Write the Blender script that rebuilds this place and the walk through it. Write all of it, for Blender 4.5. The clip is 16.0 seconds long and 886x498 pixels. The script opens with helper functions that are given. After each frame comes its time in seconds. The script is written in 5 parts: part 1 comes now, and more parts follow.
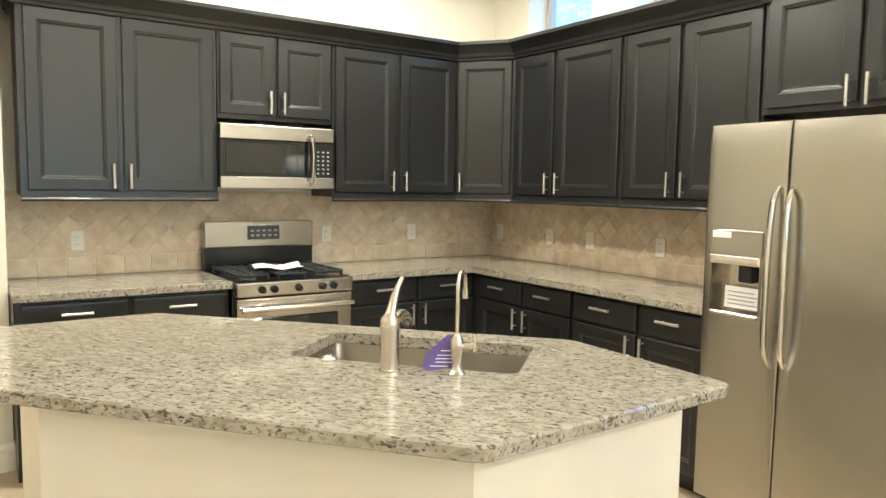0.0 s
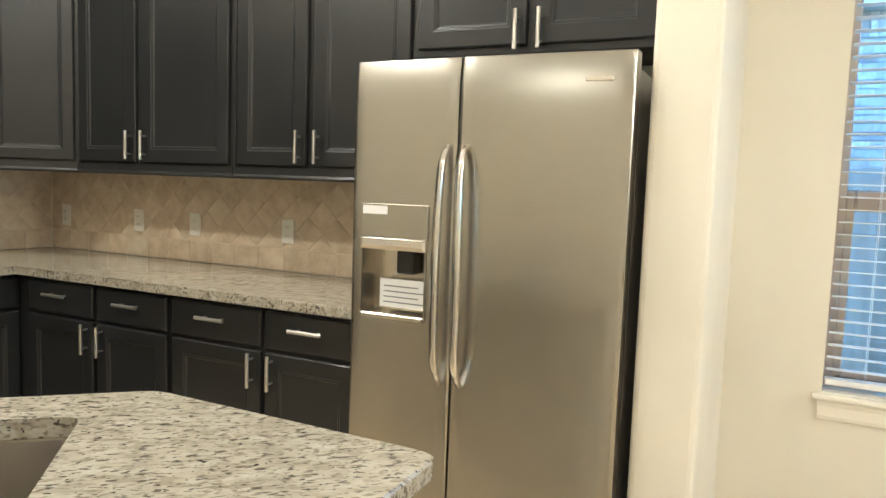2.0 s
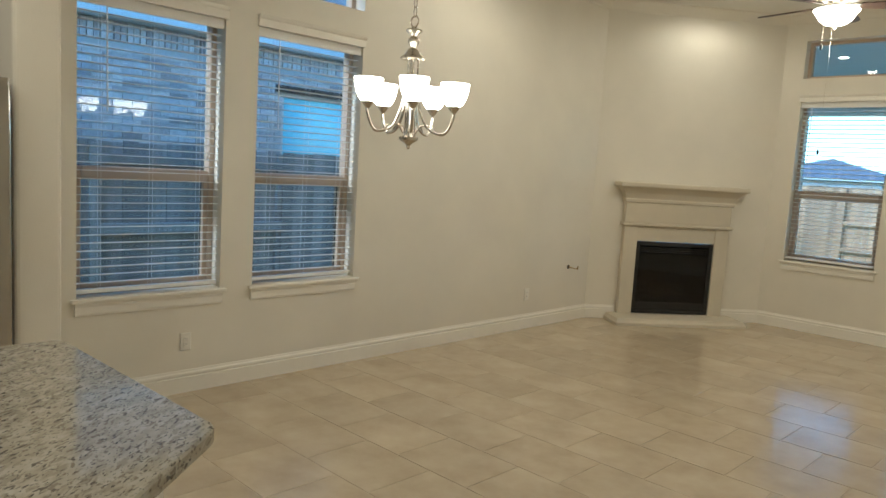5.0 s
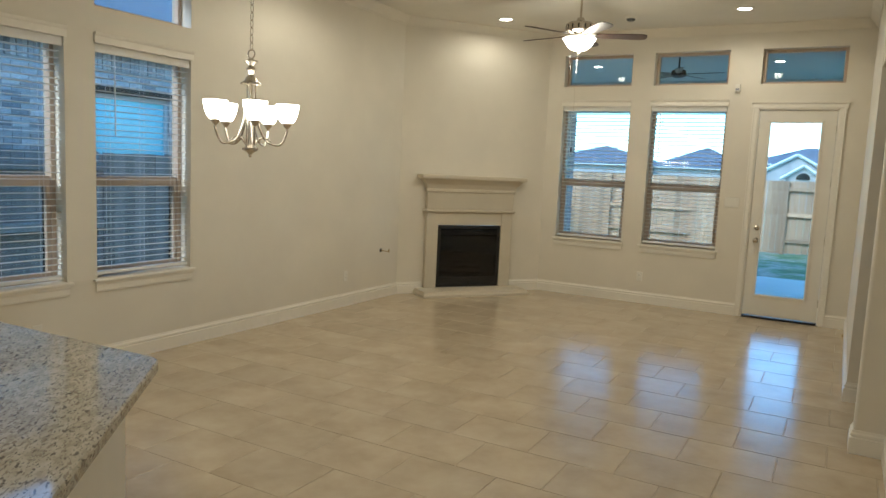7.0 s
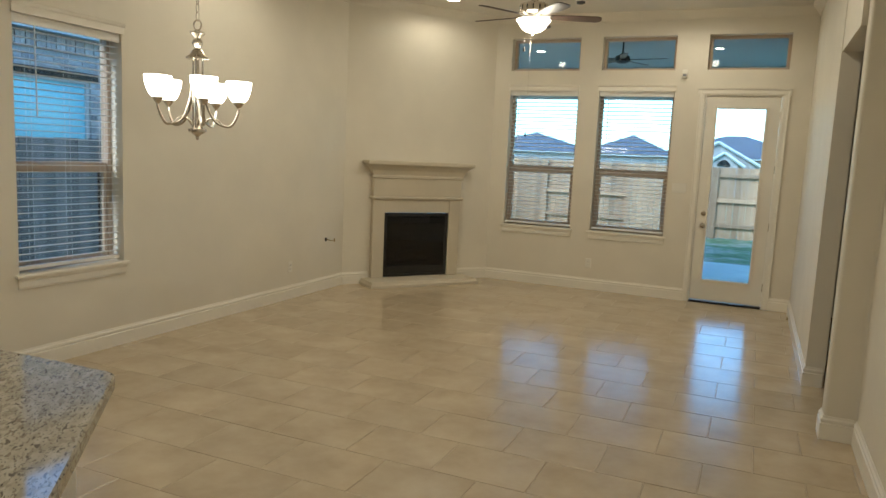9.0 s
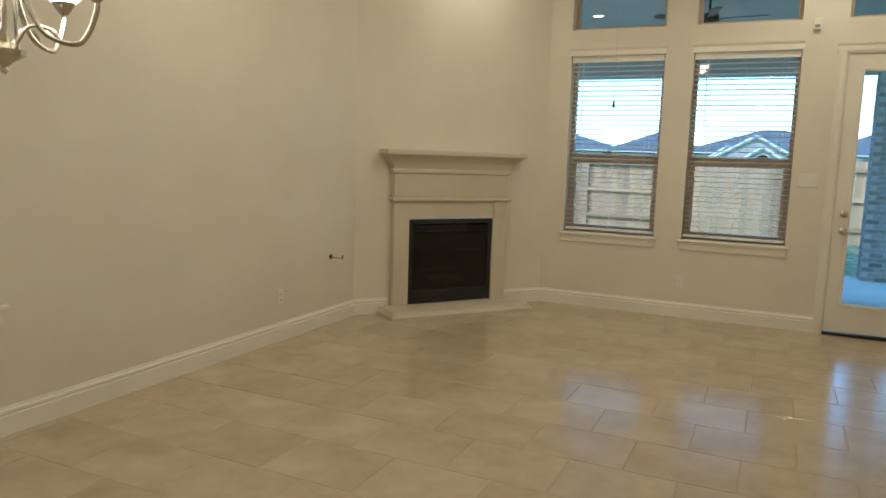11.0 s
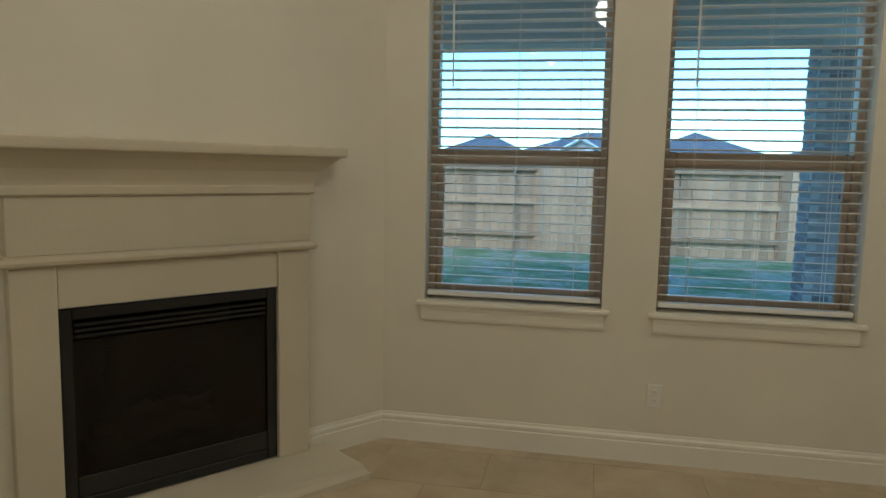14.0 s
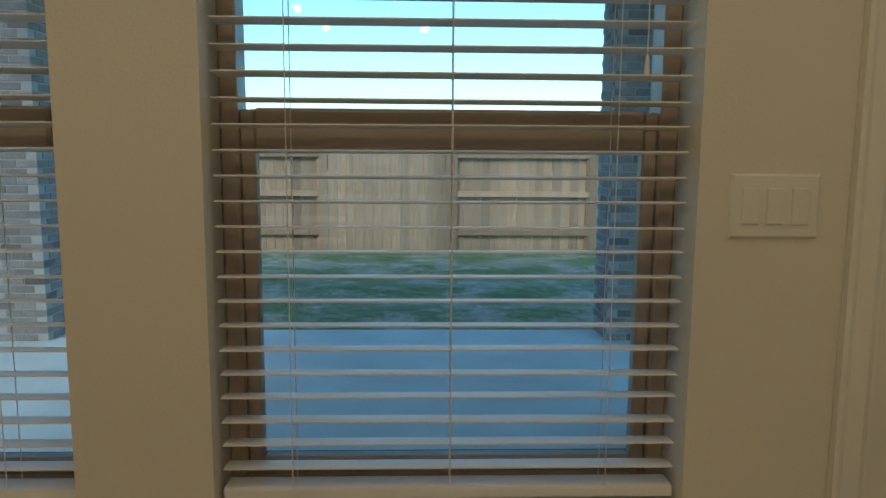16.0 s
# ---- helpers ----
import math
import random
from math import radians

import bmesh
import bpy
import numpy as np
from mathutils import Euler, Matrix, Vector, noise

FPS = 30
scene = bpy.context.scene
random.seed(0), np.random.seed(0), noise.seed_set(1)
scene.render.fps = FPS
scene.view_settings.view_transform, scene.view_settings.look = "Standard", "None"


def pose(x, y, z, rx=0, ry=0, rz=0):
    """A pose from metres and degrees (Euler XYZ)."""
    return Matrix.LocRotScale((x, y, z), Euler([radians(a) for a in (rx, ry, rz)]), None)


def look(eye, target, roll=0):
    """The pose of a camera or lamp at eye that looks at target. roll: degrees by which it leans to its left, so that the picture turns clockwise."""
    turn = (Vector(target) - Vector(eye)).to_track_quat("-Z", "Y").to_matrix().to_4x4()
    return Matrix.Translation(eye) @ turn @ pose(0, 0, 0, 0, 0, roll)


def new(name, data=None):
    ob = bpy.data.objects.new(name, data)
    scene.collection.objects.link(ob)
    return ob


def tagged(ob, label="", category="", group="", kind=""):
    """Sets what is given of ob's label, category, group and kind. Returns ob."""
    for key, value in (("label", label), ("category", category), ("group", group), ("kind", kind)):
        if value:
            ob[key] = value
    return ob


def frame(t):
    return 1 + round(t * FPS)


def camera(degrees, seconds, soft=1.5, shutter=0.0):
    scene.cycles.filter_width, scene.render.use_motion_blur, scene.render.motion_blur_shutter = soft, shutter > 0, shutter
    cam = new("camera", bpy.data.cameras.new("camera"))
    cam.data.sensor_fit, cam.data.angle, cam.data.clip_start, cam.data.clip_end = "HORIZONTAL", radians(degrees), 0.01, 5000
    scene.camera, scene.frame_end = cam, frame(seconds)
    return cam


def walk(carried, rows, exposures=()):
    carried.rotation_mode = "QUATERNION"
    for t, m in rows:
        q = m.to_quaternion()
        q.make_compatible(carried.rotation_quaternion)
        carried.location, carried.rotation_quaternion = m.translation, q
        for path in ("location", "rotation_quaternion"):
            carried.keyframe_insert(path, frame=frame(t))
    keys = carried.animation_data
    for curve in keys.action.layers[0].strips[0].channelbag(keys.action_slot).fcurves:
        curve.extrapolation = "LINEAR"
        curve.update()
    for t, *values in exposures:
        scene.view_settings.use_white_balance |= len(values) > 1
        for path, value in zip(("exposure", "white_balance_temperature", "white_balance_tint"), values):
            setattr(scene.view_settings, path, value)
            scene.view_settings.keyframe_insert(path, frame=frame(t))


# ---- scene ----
cam = camera(63.7, 16.0)
PATH = [
    (0, (0.212, 0.186, 1.495), (1.323, 1.839, 1.317), 0.9),
    (0.5, (0.456, 0.317, 1.449), (1.628, 1.925, 1.252), 0.9),
    (1, (0.685, 0.467, 1.453), (2.072, 1.892, 1.244), 0.8),
    (1.5, (0.895, 0.724, 1.43), (2.433, 1.985, 1.22), 1.6),
    (2, (0.986, 0.896, 1.394), (2.781, 1.76, 1.209), 2.0),
    (2.5, (0.759, 0.98, 1.421), (2.74, 1.173, 1.23), 2.5),
    (3, (0.494, 1.15, 1.444), (2.401, 0.581, 1.246), 3.3),
    (3.5, (0.273, 1.437, 1.488), (1.904, 0.299, 1.279), 3.2),
    (3.7, (0.231, 1.529, 1.497), (1.792, 0.296, 1.293), 3.8),
    (5.8, (-0.463, 2.525, 1.558), (0.847, 1.032, 1.327), 3.0),
    (6, (-0.461, 2.622, 1.57), (0.808, 1.093, 1.34), 3.1),
    (6.5, (-0.639, 2.811, 1.587), (0.475, 1.166, 1.36), 2.8),
    (7, (-0.798, 2.941, 1.605), (0.169, 1.206, 1.375), 2.6),
    (7.5, (-0.867, 3.027, 1.608), (-0.063, 1.212, 1.373), 3.0),
    (8, (-0.758, 3.115, 1.597), (0.011, 1.284, 1.36), 3.0),
    (8.2, (-0.699, 3.107, 1.591), (0.067, 1.276, 1.349), 2.9),
    (10.5, (0.218, 1.469, 1.51), (1.063, -0.324, 1.245), 2.1),
    (11, (0.593, 0.927, 1.44), (1.43, -0.872, 1.185), 1.8),
    (11.5, (0.88, 0.336, 1.443), (1.744, -1.45, 1.193), 1.8),
    (12, (1.139, -0.251, 1.438), (2.0, -2.04, 1.194), 1.5),
    (12.5, (1.414, -0.854, 1.431), (2.207, -2.675, 1.192), 1.6),
    (13, (1.619, -1.434, 1.442), (2.31, -3.295, 1.196), 1.7),
    (13.5, (1.671, -2.037, 1.399), (2.228, -3.945, 1.178), 1.5),
    (14, (1.744, -2.58, 1.418), (2.127, -4.529, 1.19), 1.2),
    (14.5, (1.67, -3.105, 1.41), (1.872, -5.082, 1.18), 1.0),
    (15, (1.515, -3.70, 1.405), (1.549, -5.687, 1.172), 1.2),
    (15.5, (1.217, -4.296, 1.402), (1.197, -6.282, 1.167), 0.8),
    (16, (1.0, -4.805, 1.425), (0.938, -6.785, 1.165), 0.4),
]
EXPOSURES = [
    (0.0, 4.1, 5900, 5), (1.0, 4.15, 5900, 5), (1.5, 4.1, 5900, 5), (2.0, 3.85, 5800, 6), (2.5, 3.15, 5700, 6), (3.0, 2.5, 5800, 6),
    (3.5, 2.4, 6000, 6), (3.7, 2.38, 6000, 6), (6.0, 2.25, 6000, 5), (6.5, 2.25, 5950, 6), (7.0, 2.22, 6150, 6), (7.5, 2.2, 6400, 6), (8.0, 2.15, 6450, 6), (10.5, 2.1, 6450, 6),
    (11.0, 2.1, 6500, 6), (12.0, 2.1, 6250, 7), (12.5, 2.15, 5800, 7), (13.0, 2.1, 5650, 5), (13.5, 1.82, 5600, 4), (14.0, 1.6, 6150, 4), (15.0, 1.12, 6750, 6), (16.0, 1.15, 7200, 7),
]
walk(cam, [(t, look(eye, target, roll)) for t, eye, target, roll in PATH], EXPOSURES)


# ---- world and lights ----
world = bpy.data.worlds.new("sky")
world.use_nodes = True
scene.world = world
wn = world.node_tree
sky = wn.nodes.new("ShaderNodeTexSky")
sky.sky_type, sky.sun_disc = "NISHITA", False
sky.sun_elevation, sky.sun_rotation = radians(38), radians(20)
sky.air_density, sky.dust_density, sky.ozone_density = 1.0, 0.2, 4.0
wn.nodes["Background"].inputs["Strength"].default_value = 0.155
tone = wn.nodes.new("ShaderNodeMix")
tone.data_type, tone.blend_type = "RGBA", "MULTIPLY"
tone.inputs["Factor"].default_value = 1.0
tone.inputs[7].default_value = (0.59, 0.98, 1.2, 1)
wn.links.new(sky.outputs["Color"], tone.inputs[6])
wn.links.new(tone.outputs[2], wn.nodes["Background"].inputs["Color"])
sun = new("sun", bpy.data.lights.new("sun", "SUN"))
sun.data.energy, sun.data.angle, sun.data.color = 0.75, radians(20), (0.95, 0.97, 1.0)
sun.matrix_world = look((0, 0, 20), (-6, -17, 5.9))

CEIL = 3.37
LAMP = (1.0, 0.885, 0.71)


def can_lamp(x, y, power):
    lamp = new("can_lamp", bpy.data.lights.new("can_lamp", "SPOT"))
    lamp.data.energy, lamp.data.color = power, LAMP
    lamp.data.spot_size, lamp.data.spot_blend, lamp.data.shadow_soft_size = radians(172), 0.5, 0.06
    lamp.matrix_world = look((x, y, CEIL - 0.03), (x, y + 0.001, 0))


# Last can: unseen foyer light, added to brighten what the refrigerator reflects.
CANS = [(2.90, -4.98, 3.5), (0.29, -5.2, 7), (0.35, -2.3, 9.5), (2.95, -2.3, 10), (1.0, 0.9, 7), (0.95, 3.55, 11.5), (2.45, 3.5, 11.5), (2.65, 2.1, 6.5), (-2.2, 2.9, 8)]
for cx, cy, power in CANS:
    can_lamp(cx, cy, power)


# ---- materials ----
def mat(name, color, rough=0.5, metal=0.0, **kw):
    m = bpy.data.materials.new(name)
    m.use_nodes = True
    b = m.node_tree.nodes["Principled BSDF"]
    b.inputs["Base Color"].default_value = (*color, 1)
    b.inputs["Roughness"].default_value = rough
    b.inputs["Metallic"].default_value = metal
    for key, value in kw.items():
        b.inputs[key.replace("_", " ")].default_value = value
    return m


def nd(m, kind, **kw):
    n = m.node_tree.nodes.new(kind)
    for key, value in kw.items():
        n.inputs[key.replace("_", " ")].default_value = value
    return n


def coords(m, scale=(1, 1, 1), random_shift=False):
    tc, mp = nd(m, "ShaderNodeTexCoord"), nd(m, "ShaderNodeMapping")
    mp.inputs["Scale"].default_value = scale
    m.node_tree.links.new(tc.outputs["Object"], mp.inputs["Vector"])
    if random_shift:
        info, mul = nd(m, "ShaderNodeObjectInfo"), nd(m, "ShaderNodeVectorMath")
        mul.operation = "SCALE"
        mul.inputs[0].default_value = (7.0, 13.0, 5.0)
        m.node_tree.links.new(info.outputs["Random"], mul.inputs["Scale"])
        m.node_tree.links.new(mul.outputs[0], mp.inputs["Location"])
    return mp.outputs[0]


def ramp(m, fac, stops):
    r = nd(m, "ShaderNodeValToRGB")
    els = r.color_ramp.elements
    while len(els) < len(stops):
        els.new(0.5)
    for e, (p, c) in zip(els, stops):
        e.position, e.color = p, (*c, 1) if len(c) == 3 else c
    m.node_tree.links.new(fac, r.inputs[0])
    return r.outputs[0]


def noise_tex(m, vec, scale, detail=3, rough=0.55):
    n = nd(m, "ShaderNodeTexNoise", Scale=scale, Detail=detail, Roughness=rough)
    m.node_tree.links.new(vec, n.inputs["Vector"])
    return n.outputs["Fac"]


def mixc(m, fac, a, b, mode="MIX"):
    n = m.node_tree.nodes.new("ShaderNodeMix")
    n.data_type, n.blend_type = "RGBA", mode
    for value, sock in ((fac, n.inputs[0]), (a, n.inputs[6]), (b, n.inputs[7])):
        if isinstance(value, (int, float)):
            sock.default_value = value
        elif isinstance(value, tuple):
            sock.default_value = (*value, 1)
        else:
            m.node_tree.links.new(value, sock)
    return n.outputs[2]


def set_in(m, name, sock):
    m.node_tree.links.new(sock, m.node_tree.nodes["Principled BSDF"].inputs[name])


def bump(m, height, strength=0.2, distance=0.002):
    b = nd(m, "ShaderNodeBump", Strength=strength, Distance=distance)
    m.node_tree.links.new(height, b.inputs["Height"])
    set_in(m, "Normal", b.outputs[0])


def painted(name, color, rough, grain=220, strength=0.15, spread=0.04):
    m = mat(name, color, rough)
    v = coords(m)
    dark, light = tuple(c * (1 - spread) for c in color), tuple(min(1, c * (1 + spread)) for c in color)
    set_in(m, "Base Color", ramp(m, noise_tex(m, v, 1.7, 4), [(0.3, dark), (0.7, light)]))
    set_in(m, "Roughness", ramp(m, noise_tex(m, v, 9, 3), [(0.3, (rough * 0.85,) * 3), (0.7, (min(1, rough * 1.12),) * 3)]))
    bump(m, noise_tex(m, v, grain, 2), strength, 0.0015)
    return m


M_WALL = painted("wall_paint", (0.72, 0.672, 0.57), 0.62, 160, 0.35)
M_CEIL = painted("ceiling_paint", (0.72, 0.685, 0.60), 0.8, 90, 0.5)
M_TRIM = painted("trim_paint", (0.80, 0.76, 0.67), 0.35, 300, 0.06)
M_DOORP = painted("door_paint", (0.78, 0.74, 0.65), 0.38, 260, 0.08)
M_BLIND = painted("blind_vinyl", (0.78, 0.77, 0.73), 0.42, 200, 0.03)
M_FRAME = painted("window_vinyl", (0.50, 0.395, 0.30), 0.45, 200, 0.05)
M_STONE = painted("cast_stone", (0.59, 0.53, 0.415), 0.7, 120, 0.5, 0.07)
M_PLATE = mat("white_plastic", (0.77, 0.74, 0.66), 0.35)
M_CAB = painted("espresso_lacquer", (0.014, 0.0145, 0.015), 0.33, 60, 0.12, 0.18)
M_BLACK = mat("black_enamel", (0.012, 0.012, 0.013), 0.25)
M_IRON = painted("cast_iron", (0.02, 0.02, 0.02), 0.65, 200, 0.5)
M_DGLASS = mat("dark_glass", (0.012, 0.013, 0.014), 0.06)
M_CASE = painted("grey_fridge_case", (0.24, 0.225, 0.20), 0.4, 120, 0.1)
M_DISPLAY = mat("grey_display", (0.05, 0.055, 0.06), 0.2)
M_NICKEL = mat("brushed_nickel", (0.62, 0.57, 0.49), 0.27, 1.0)
M_PULL = mat("satin_pull", (0.60, 0.585, 0.55), 0.36, 1.0)
M_CHROME = mat("polished_chrome", (0.72, 0.70, 0.66), 0.14, 1.0)
M_PAPER = mat("white_paper", (0.82, 0.82, 0.82), 0.7)
M_INK = mat("grey_ink", (0.25, 0.25, 0.27), 0.7)
M_PURPLE = mat("purple_card", (0.115, 0.075, 0.29), 0.45)
M_RUBBER = mat("black_rubber", (0.02, 0.02, 0.02), 0.7)
M_TAG = mat("yellow_sticker", (0.7, 0.68, 0.05), 0.5)
M_DARKMETAL = mat("dark_bronze", (0.03, 0.027, 0.025), 0.4, 0.8)
M_BRASSY = mat("brass_fitting", (0.45, 0.33, 0.16), 0.3, 1.0)


def steel(name, color, axis):
    m = mat(name, color, 0.3, 1.0)
    sc = [14, 14, 14]
    sc[axis] = 0.12
    v = coords(m, tuple(s * 60 for s in sc))
    f = noise_tex(m, v, 1.0, 3, 0.6)
    set_in(m, "Roughness", ramp(m, f, [(0.2, (0.255,) * 3), (0.8, (0.275,) * 3)]))
    return m


M_STEEL = steel("brushed_steel", (0.45, 0.428, 0.383), 0)
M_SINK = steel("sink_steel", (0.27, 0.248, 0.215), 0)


def granite():
    m = mat("cream_granite", (0.6, 0.55, 0.44), 0.07)
    turn = nd(m, "ShaderNodeMapping")
    turn.inputs["Rotation"].default_value = (0, 0, radians(48.5))
    m.node_tree.links.new(coords(m), turn.inputs["Vector"])
    stretch = nd(m, "ShaderNodeMapping")
    stretch.inputs["Scale"].default_value = (0.55, 1.25, 1.0)
    m.node_tree.links.new(turn.outputs[0], stretch.inputs["Vector"])
    v = stretch.outputs[0]
    base = ramp(m, noise_tex(m, v, 26, 6, 0.65), [(0.3, (0.265, 0.238, 0.186)), (0.5, (0.355, 0.325, 0.262)), (0.7, (0.43, 0.40, 0.338))])
    warp = nd(m, "ShaderNodeTexNoise", Scale=40.0, Detail=2.0)
    m.node_tree.links.new(v, warp.inputs["Vector"])
    mix = nd(m, "ShaderNodeMix")
    mix.data_type = "VECTOR"
    mix.inputs[0].default_value = 0.016
    m.node_tree.links.new(v, mix.inputs[4])
    m.node_tree.links.new(warp.outputs["Color"], mix.inputs[5])
    warped = mix.outputs[1]
    col = base
    for scale, edge, tint, thin in ((46, 0.55, (0.275, 0.242, 0.19), 0.55), (95, 0.575, (0.20, 0.168, 0.127), 0.52), (64, 0.595, (0.10, 0.087, 0.07), 0.50), (130, 0.61, (0.06, 0.052, 0.045), 0.55)):
        spots = ramp(m, noise_tex(m, warped, scale, 1.5, 0.5), [(edge + 0.01, (0, 0, 0)), (edge + 0.08, (1, 1, 1))])
        col = mixc(m, spots, col, tint)
    set_in(m, "Base Color", col)
    return m


M_GRANITE = granite()


def tile_mat(name, stops, rough, scale, strength=0.1):
    m = mat(name, stops[1][1], rough)
    v = coords(m, random_shift=True)
    n1 = noise_tex(m, v, scale, 5, 0.6)
    col = ramp(m, n1, stops)
    info = nd(m, "ShaderNodeObjectInfo")
    tone = ramp(m, info.outputs["Random"], [(0.0, (0.94, 0.94, 0.94)), (1.0, (1.03, 1.025, 1.02))])
    set_in(m, "Base Color", mixc(m, 1.0, col, tone, "MULTIPLY"))
    set_in(m, "Roughness", ramp(m, noise_tex(m, v, scale * 5, 3), [(0.3, (rough * 0.8,) * 3), (0.75, (rough * 1.35,) * 3)]))
    if strength:
        bump(m, noise_tex(m, v, scale * 9, 3), strength, 0.001)
    return m


M_FLOOR = tile_mat("floor_porcelain", [(0.25, (0.40, 0.322, 0.222)), (0.5, (0.49, 0.402, 0.283)), (0.75, (0.56, 0.468, 0.335))], 0.19, 3.2, 0.1)
M_GROUT = painted("grout", (0.44, 0.362, 0.256), 0.85, 300, 0.3)
M_SPLASH = tile_mat("travertine", [(0.3, (0.48, 0.37, 0.25)), (0.5, (0.63, 0.51, 0.37)), (0.7, (0.72, 0.62, 0.48))], 0.5, 9, 0.4)
M_SPLASHGROUT = painted("splash_grout", (0.66, 0.56, 0.43), 0.85, 300, 0.3)


def brick_mat(name, gain):
    m = mat(name, (0.3, 0.26, 0.24), 0.85)
    v = coords(m, random_shift=True)
    info = nd(m, "ShaderNodeObjectInfo")
    geo = nd(m, "ShaderNodeNewGeometry")
    add = nd(m, "ShaderNodeMath")
    add.operation = "ADD"
    m.node_tree.links.new(info.outputs["Random"], add.inputs[0])
    m.node_tree.links.new(geo.outputs["Random Per Island"], add.inputs[1])
    fr = nd(m, "ShaderNodeMath")
    fr.operation = "FRACT"
    m.node_tree.links.new(add.outputs[0], fr.inputs[0])
    tone = ramp(m, fr.outputs[0], [(0.0, (0.17, 0.15, 0.14)), (0.12, (0.27, 0.24, 0.222)), (0.5, (0.33, 0.295, 0.27)), (1.0, (0.42, 0.375, 0.34))])
    grain = ramp(m, noise_tex(m, v, 30, 5), [(0.3, (0.7 * gain,) * 3), (0.7, (1.1 * gain,) * 3)])
    set_in(m, "Base Color", mixc(m, 1.0, tone, grain, "MULTIPLY"))
    bump(m, noise_tex(m, v, 120, 4), 0.6, 0.003)
    return m


M_BRICK = brick_mat("brick", 0.92)
M_PALEBRICK = brick_mat("pale_brick", 1.75)
M_MORTAR = painted("mortar", (0.44, 0.42, 0.385), 0.9, 200, 0.5)


def wood_mat(name, a, b, rough=0.75):
    m = mat(name, a, rough)
    v = coords(m, (1, 1, 0.07), random_shift=True)
    f = noise_tex(m, v, 26, 5, 0.6)
    info = nd(m, "ShaderNodeObjectInfo")
    tone = ramp(m, info.outputs["Random"], [(0.0, (0.58, 0.56, 0.54)), (0.5, (0.9, 0.88, 0.86)), (1.0, (1.12, 1.08, 1.03))])
    set_in(m, "Base Color", mixc(m, 1.0, ramp(m, f, [(0.3, a), (0.7, b)]), tone, "MULTIPLY"))
    bump(m, f, 0.3, 0.002)
    return m


M_FENCE = wood_mat("weathered_cedar", (0.41, 0.235, 0.13), (0.61, 0.385, 0.225))
M_GREYFENCE = wood_mat("greyed_cedar", (0.19, 0.19, 0.188), (0.33, 0.325, 0.315))
M_BLADE = wood_mat("walnut_blade", (0.05, 0.03, 0.02), (0.09, 0.055, 0.035), 0.4)
M_CONCRETE = painted("broom_concrete", (0.60, 0.64, 0.56), 0.8, 180, 0.5, 0.12)
M_SHINGLE = painted("asphalt_shingle", (0.13, 0.13, 0.14), 0.9, 40, 0.8, 0.25)
M_SIDING = painted("pale_siding", (0.62, 0.60, 0.55), 0.6, 120, 0.2)
M_SOFFIT = painted("patio_soffit", (0.55, 0.53, 0.48), 0.6, 120, 0.2)


def grass_mat():
    m = mat("lawn", (0.09, 0.13, 0.05), 0.9)
    v = coords(m)
    a = ramp(m, noise_tex(m, v, 1.6, 7, 0.75), [(0.34, (0.08, 0.165, 0.045)), (0.47, (0.165, 0.255, 0.10)), (0.58, (0.42, 0.40, 0.29))])
    b = ramp(m, noise_tex(m, v, 14, 5, 0.75), [(0.3, (0.45, 0.45, 0.45)), (0.7, (1.35, 1.35, 1.35))])
    set_in(m, "Base Color", mixc(m, 1.0, a, b, "MULTIPLY"))
    bump(m, noise_tex(m, v, 60, 4), 1.0, 0.02)
    return m


M_GRASS = grass_mat()


def glass_mat(name, tint, mirror=0.0):
    m = bpy.data.materials.new(name)
    m.use_nodes = True
    nt = m.node_tree
    nt.nodes.clear()
    out, tr, gl = nt.nodes.new("ShaderNodeOutputMaterial"), nt.nodes.new("ShaderNodeBsdfTransparent"), nt.nodes.new("ShaderNodeBsdfGlossy")
    mx, fr = nt.nodes.new("ShaderNodeMixShader"), nt.nodes.new("ShaderNodeLayerWeight")
    power, gain = nt.nodes.new("ShaderNodeMath"), nt.nodes.new("ShaderNodeMath")
    power.operation, gain.operation = "POWER", "MULTIPLY_ADD"
    power.inputs[1].default_value, gain.inputs[1].default_value, gain.inputs[2].default_value = 4.0, 0.7, mirror
    tr.inputs[0].default_value = (*tint, 1)
    gl.inputs["Roughness"].default_value = 0.0
    nt.links.new(fr.outputs["Facing"], power.inputs[0])
    nt.links.new(power.outputs[0], gain.inputs[0])
    nt.links.new(gain.outputs[0], mx.inputs[0])
    nt.links.new(tr.outputs[0], mx.inputs[1])
    nt.links.new(gl.outputs[0], mx.inputs[2])
    nt.links.new(mx.outputs[0], out.inputs[0])
    return m


M_GLASS = glass_mat("window_glass", (0.93, 0.97, 0.97), 0.05)


def glow(name, color, strength):
    m = mat(name, (0.9, 0.88, 0.84), 0.4)
    b = m.node_tree.nodes["Principled BSDF"]
    b.inputs["Emission Color"].default_value = (*color, 1)
    b.inputs["Emission Strength"].default_value = strength
    return m


M_SHADE = glow("lit_frosted_glass", (1.0, 0.92, 0.79), 2.3)
M_BOWL = glow("lit_fan_bowl", (1.0, 0.92, 0.79), 1.4)
M_LENS = glow("lit_can_lens", (1.0, 0.93, 0.82), 4.5)


# ---- building helpers ----
def thing(name, at, rz=0.0, label="", category="", group="", kind=""):
    ob = new(name)
    ob.empty_display_size = 0.1
    ob.matrix_basis = pose(*at, 0, 0, rz)
    return tagged(ob, label, category, group, kind)


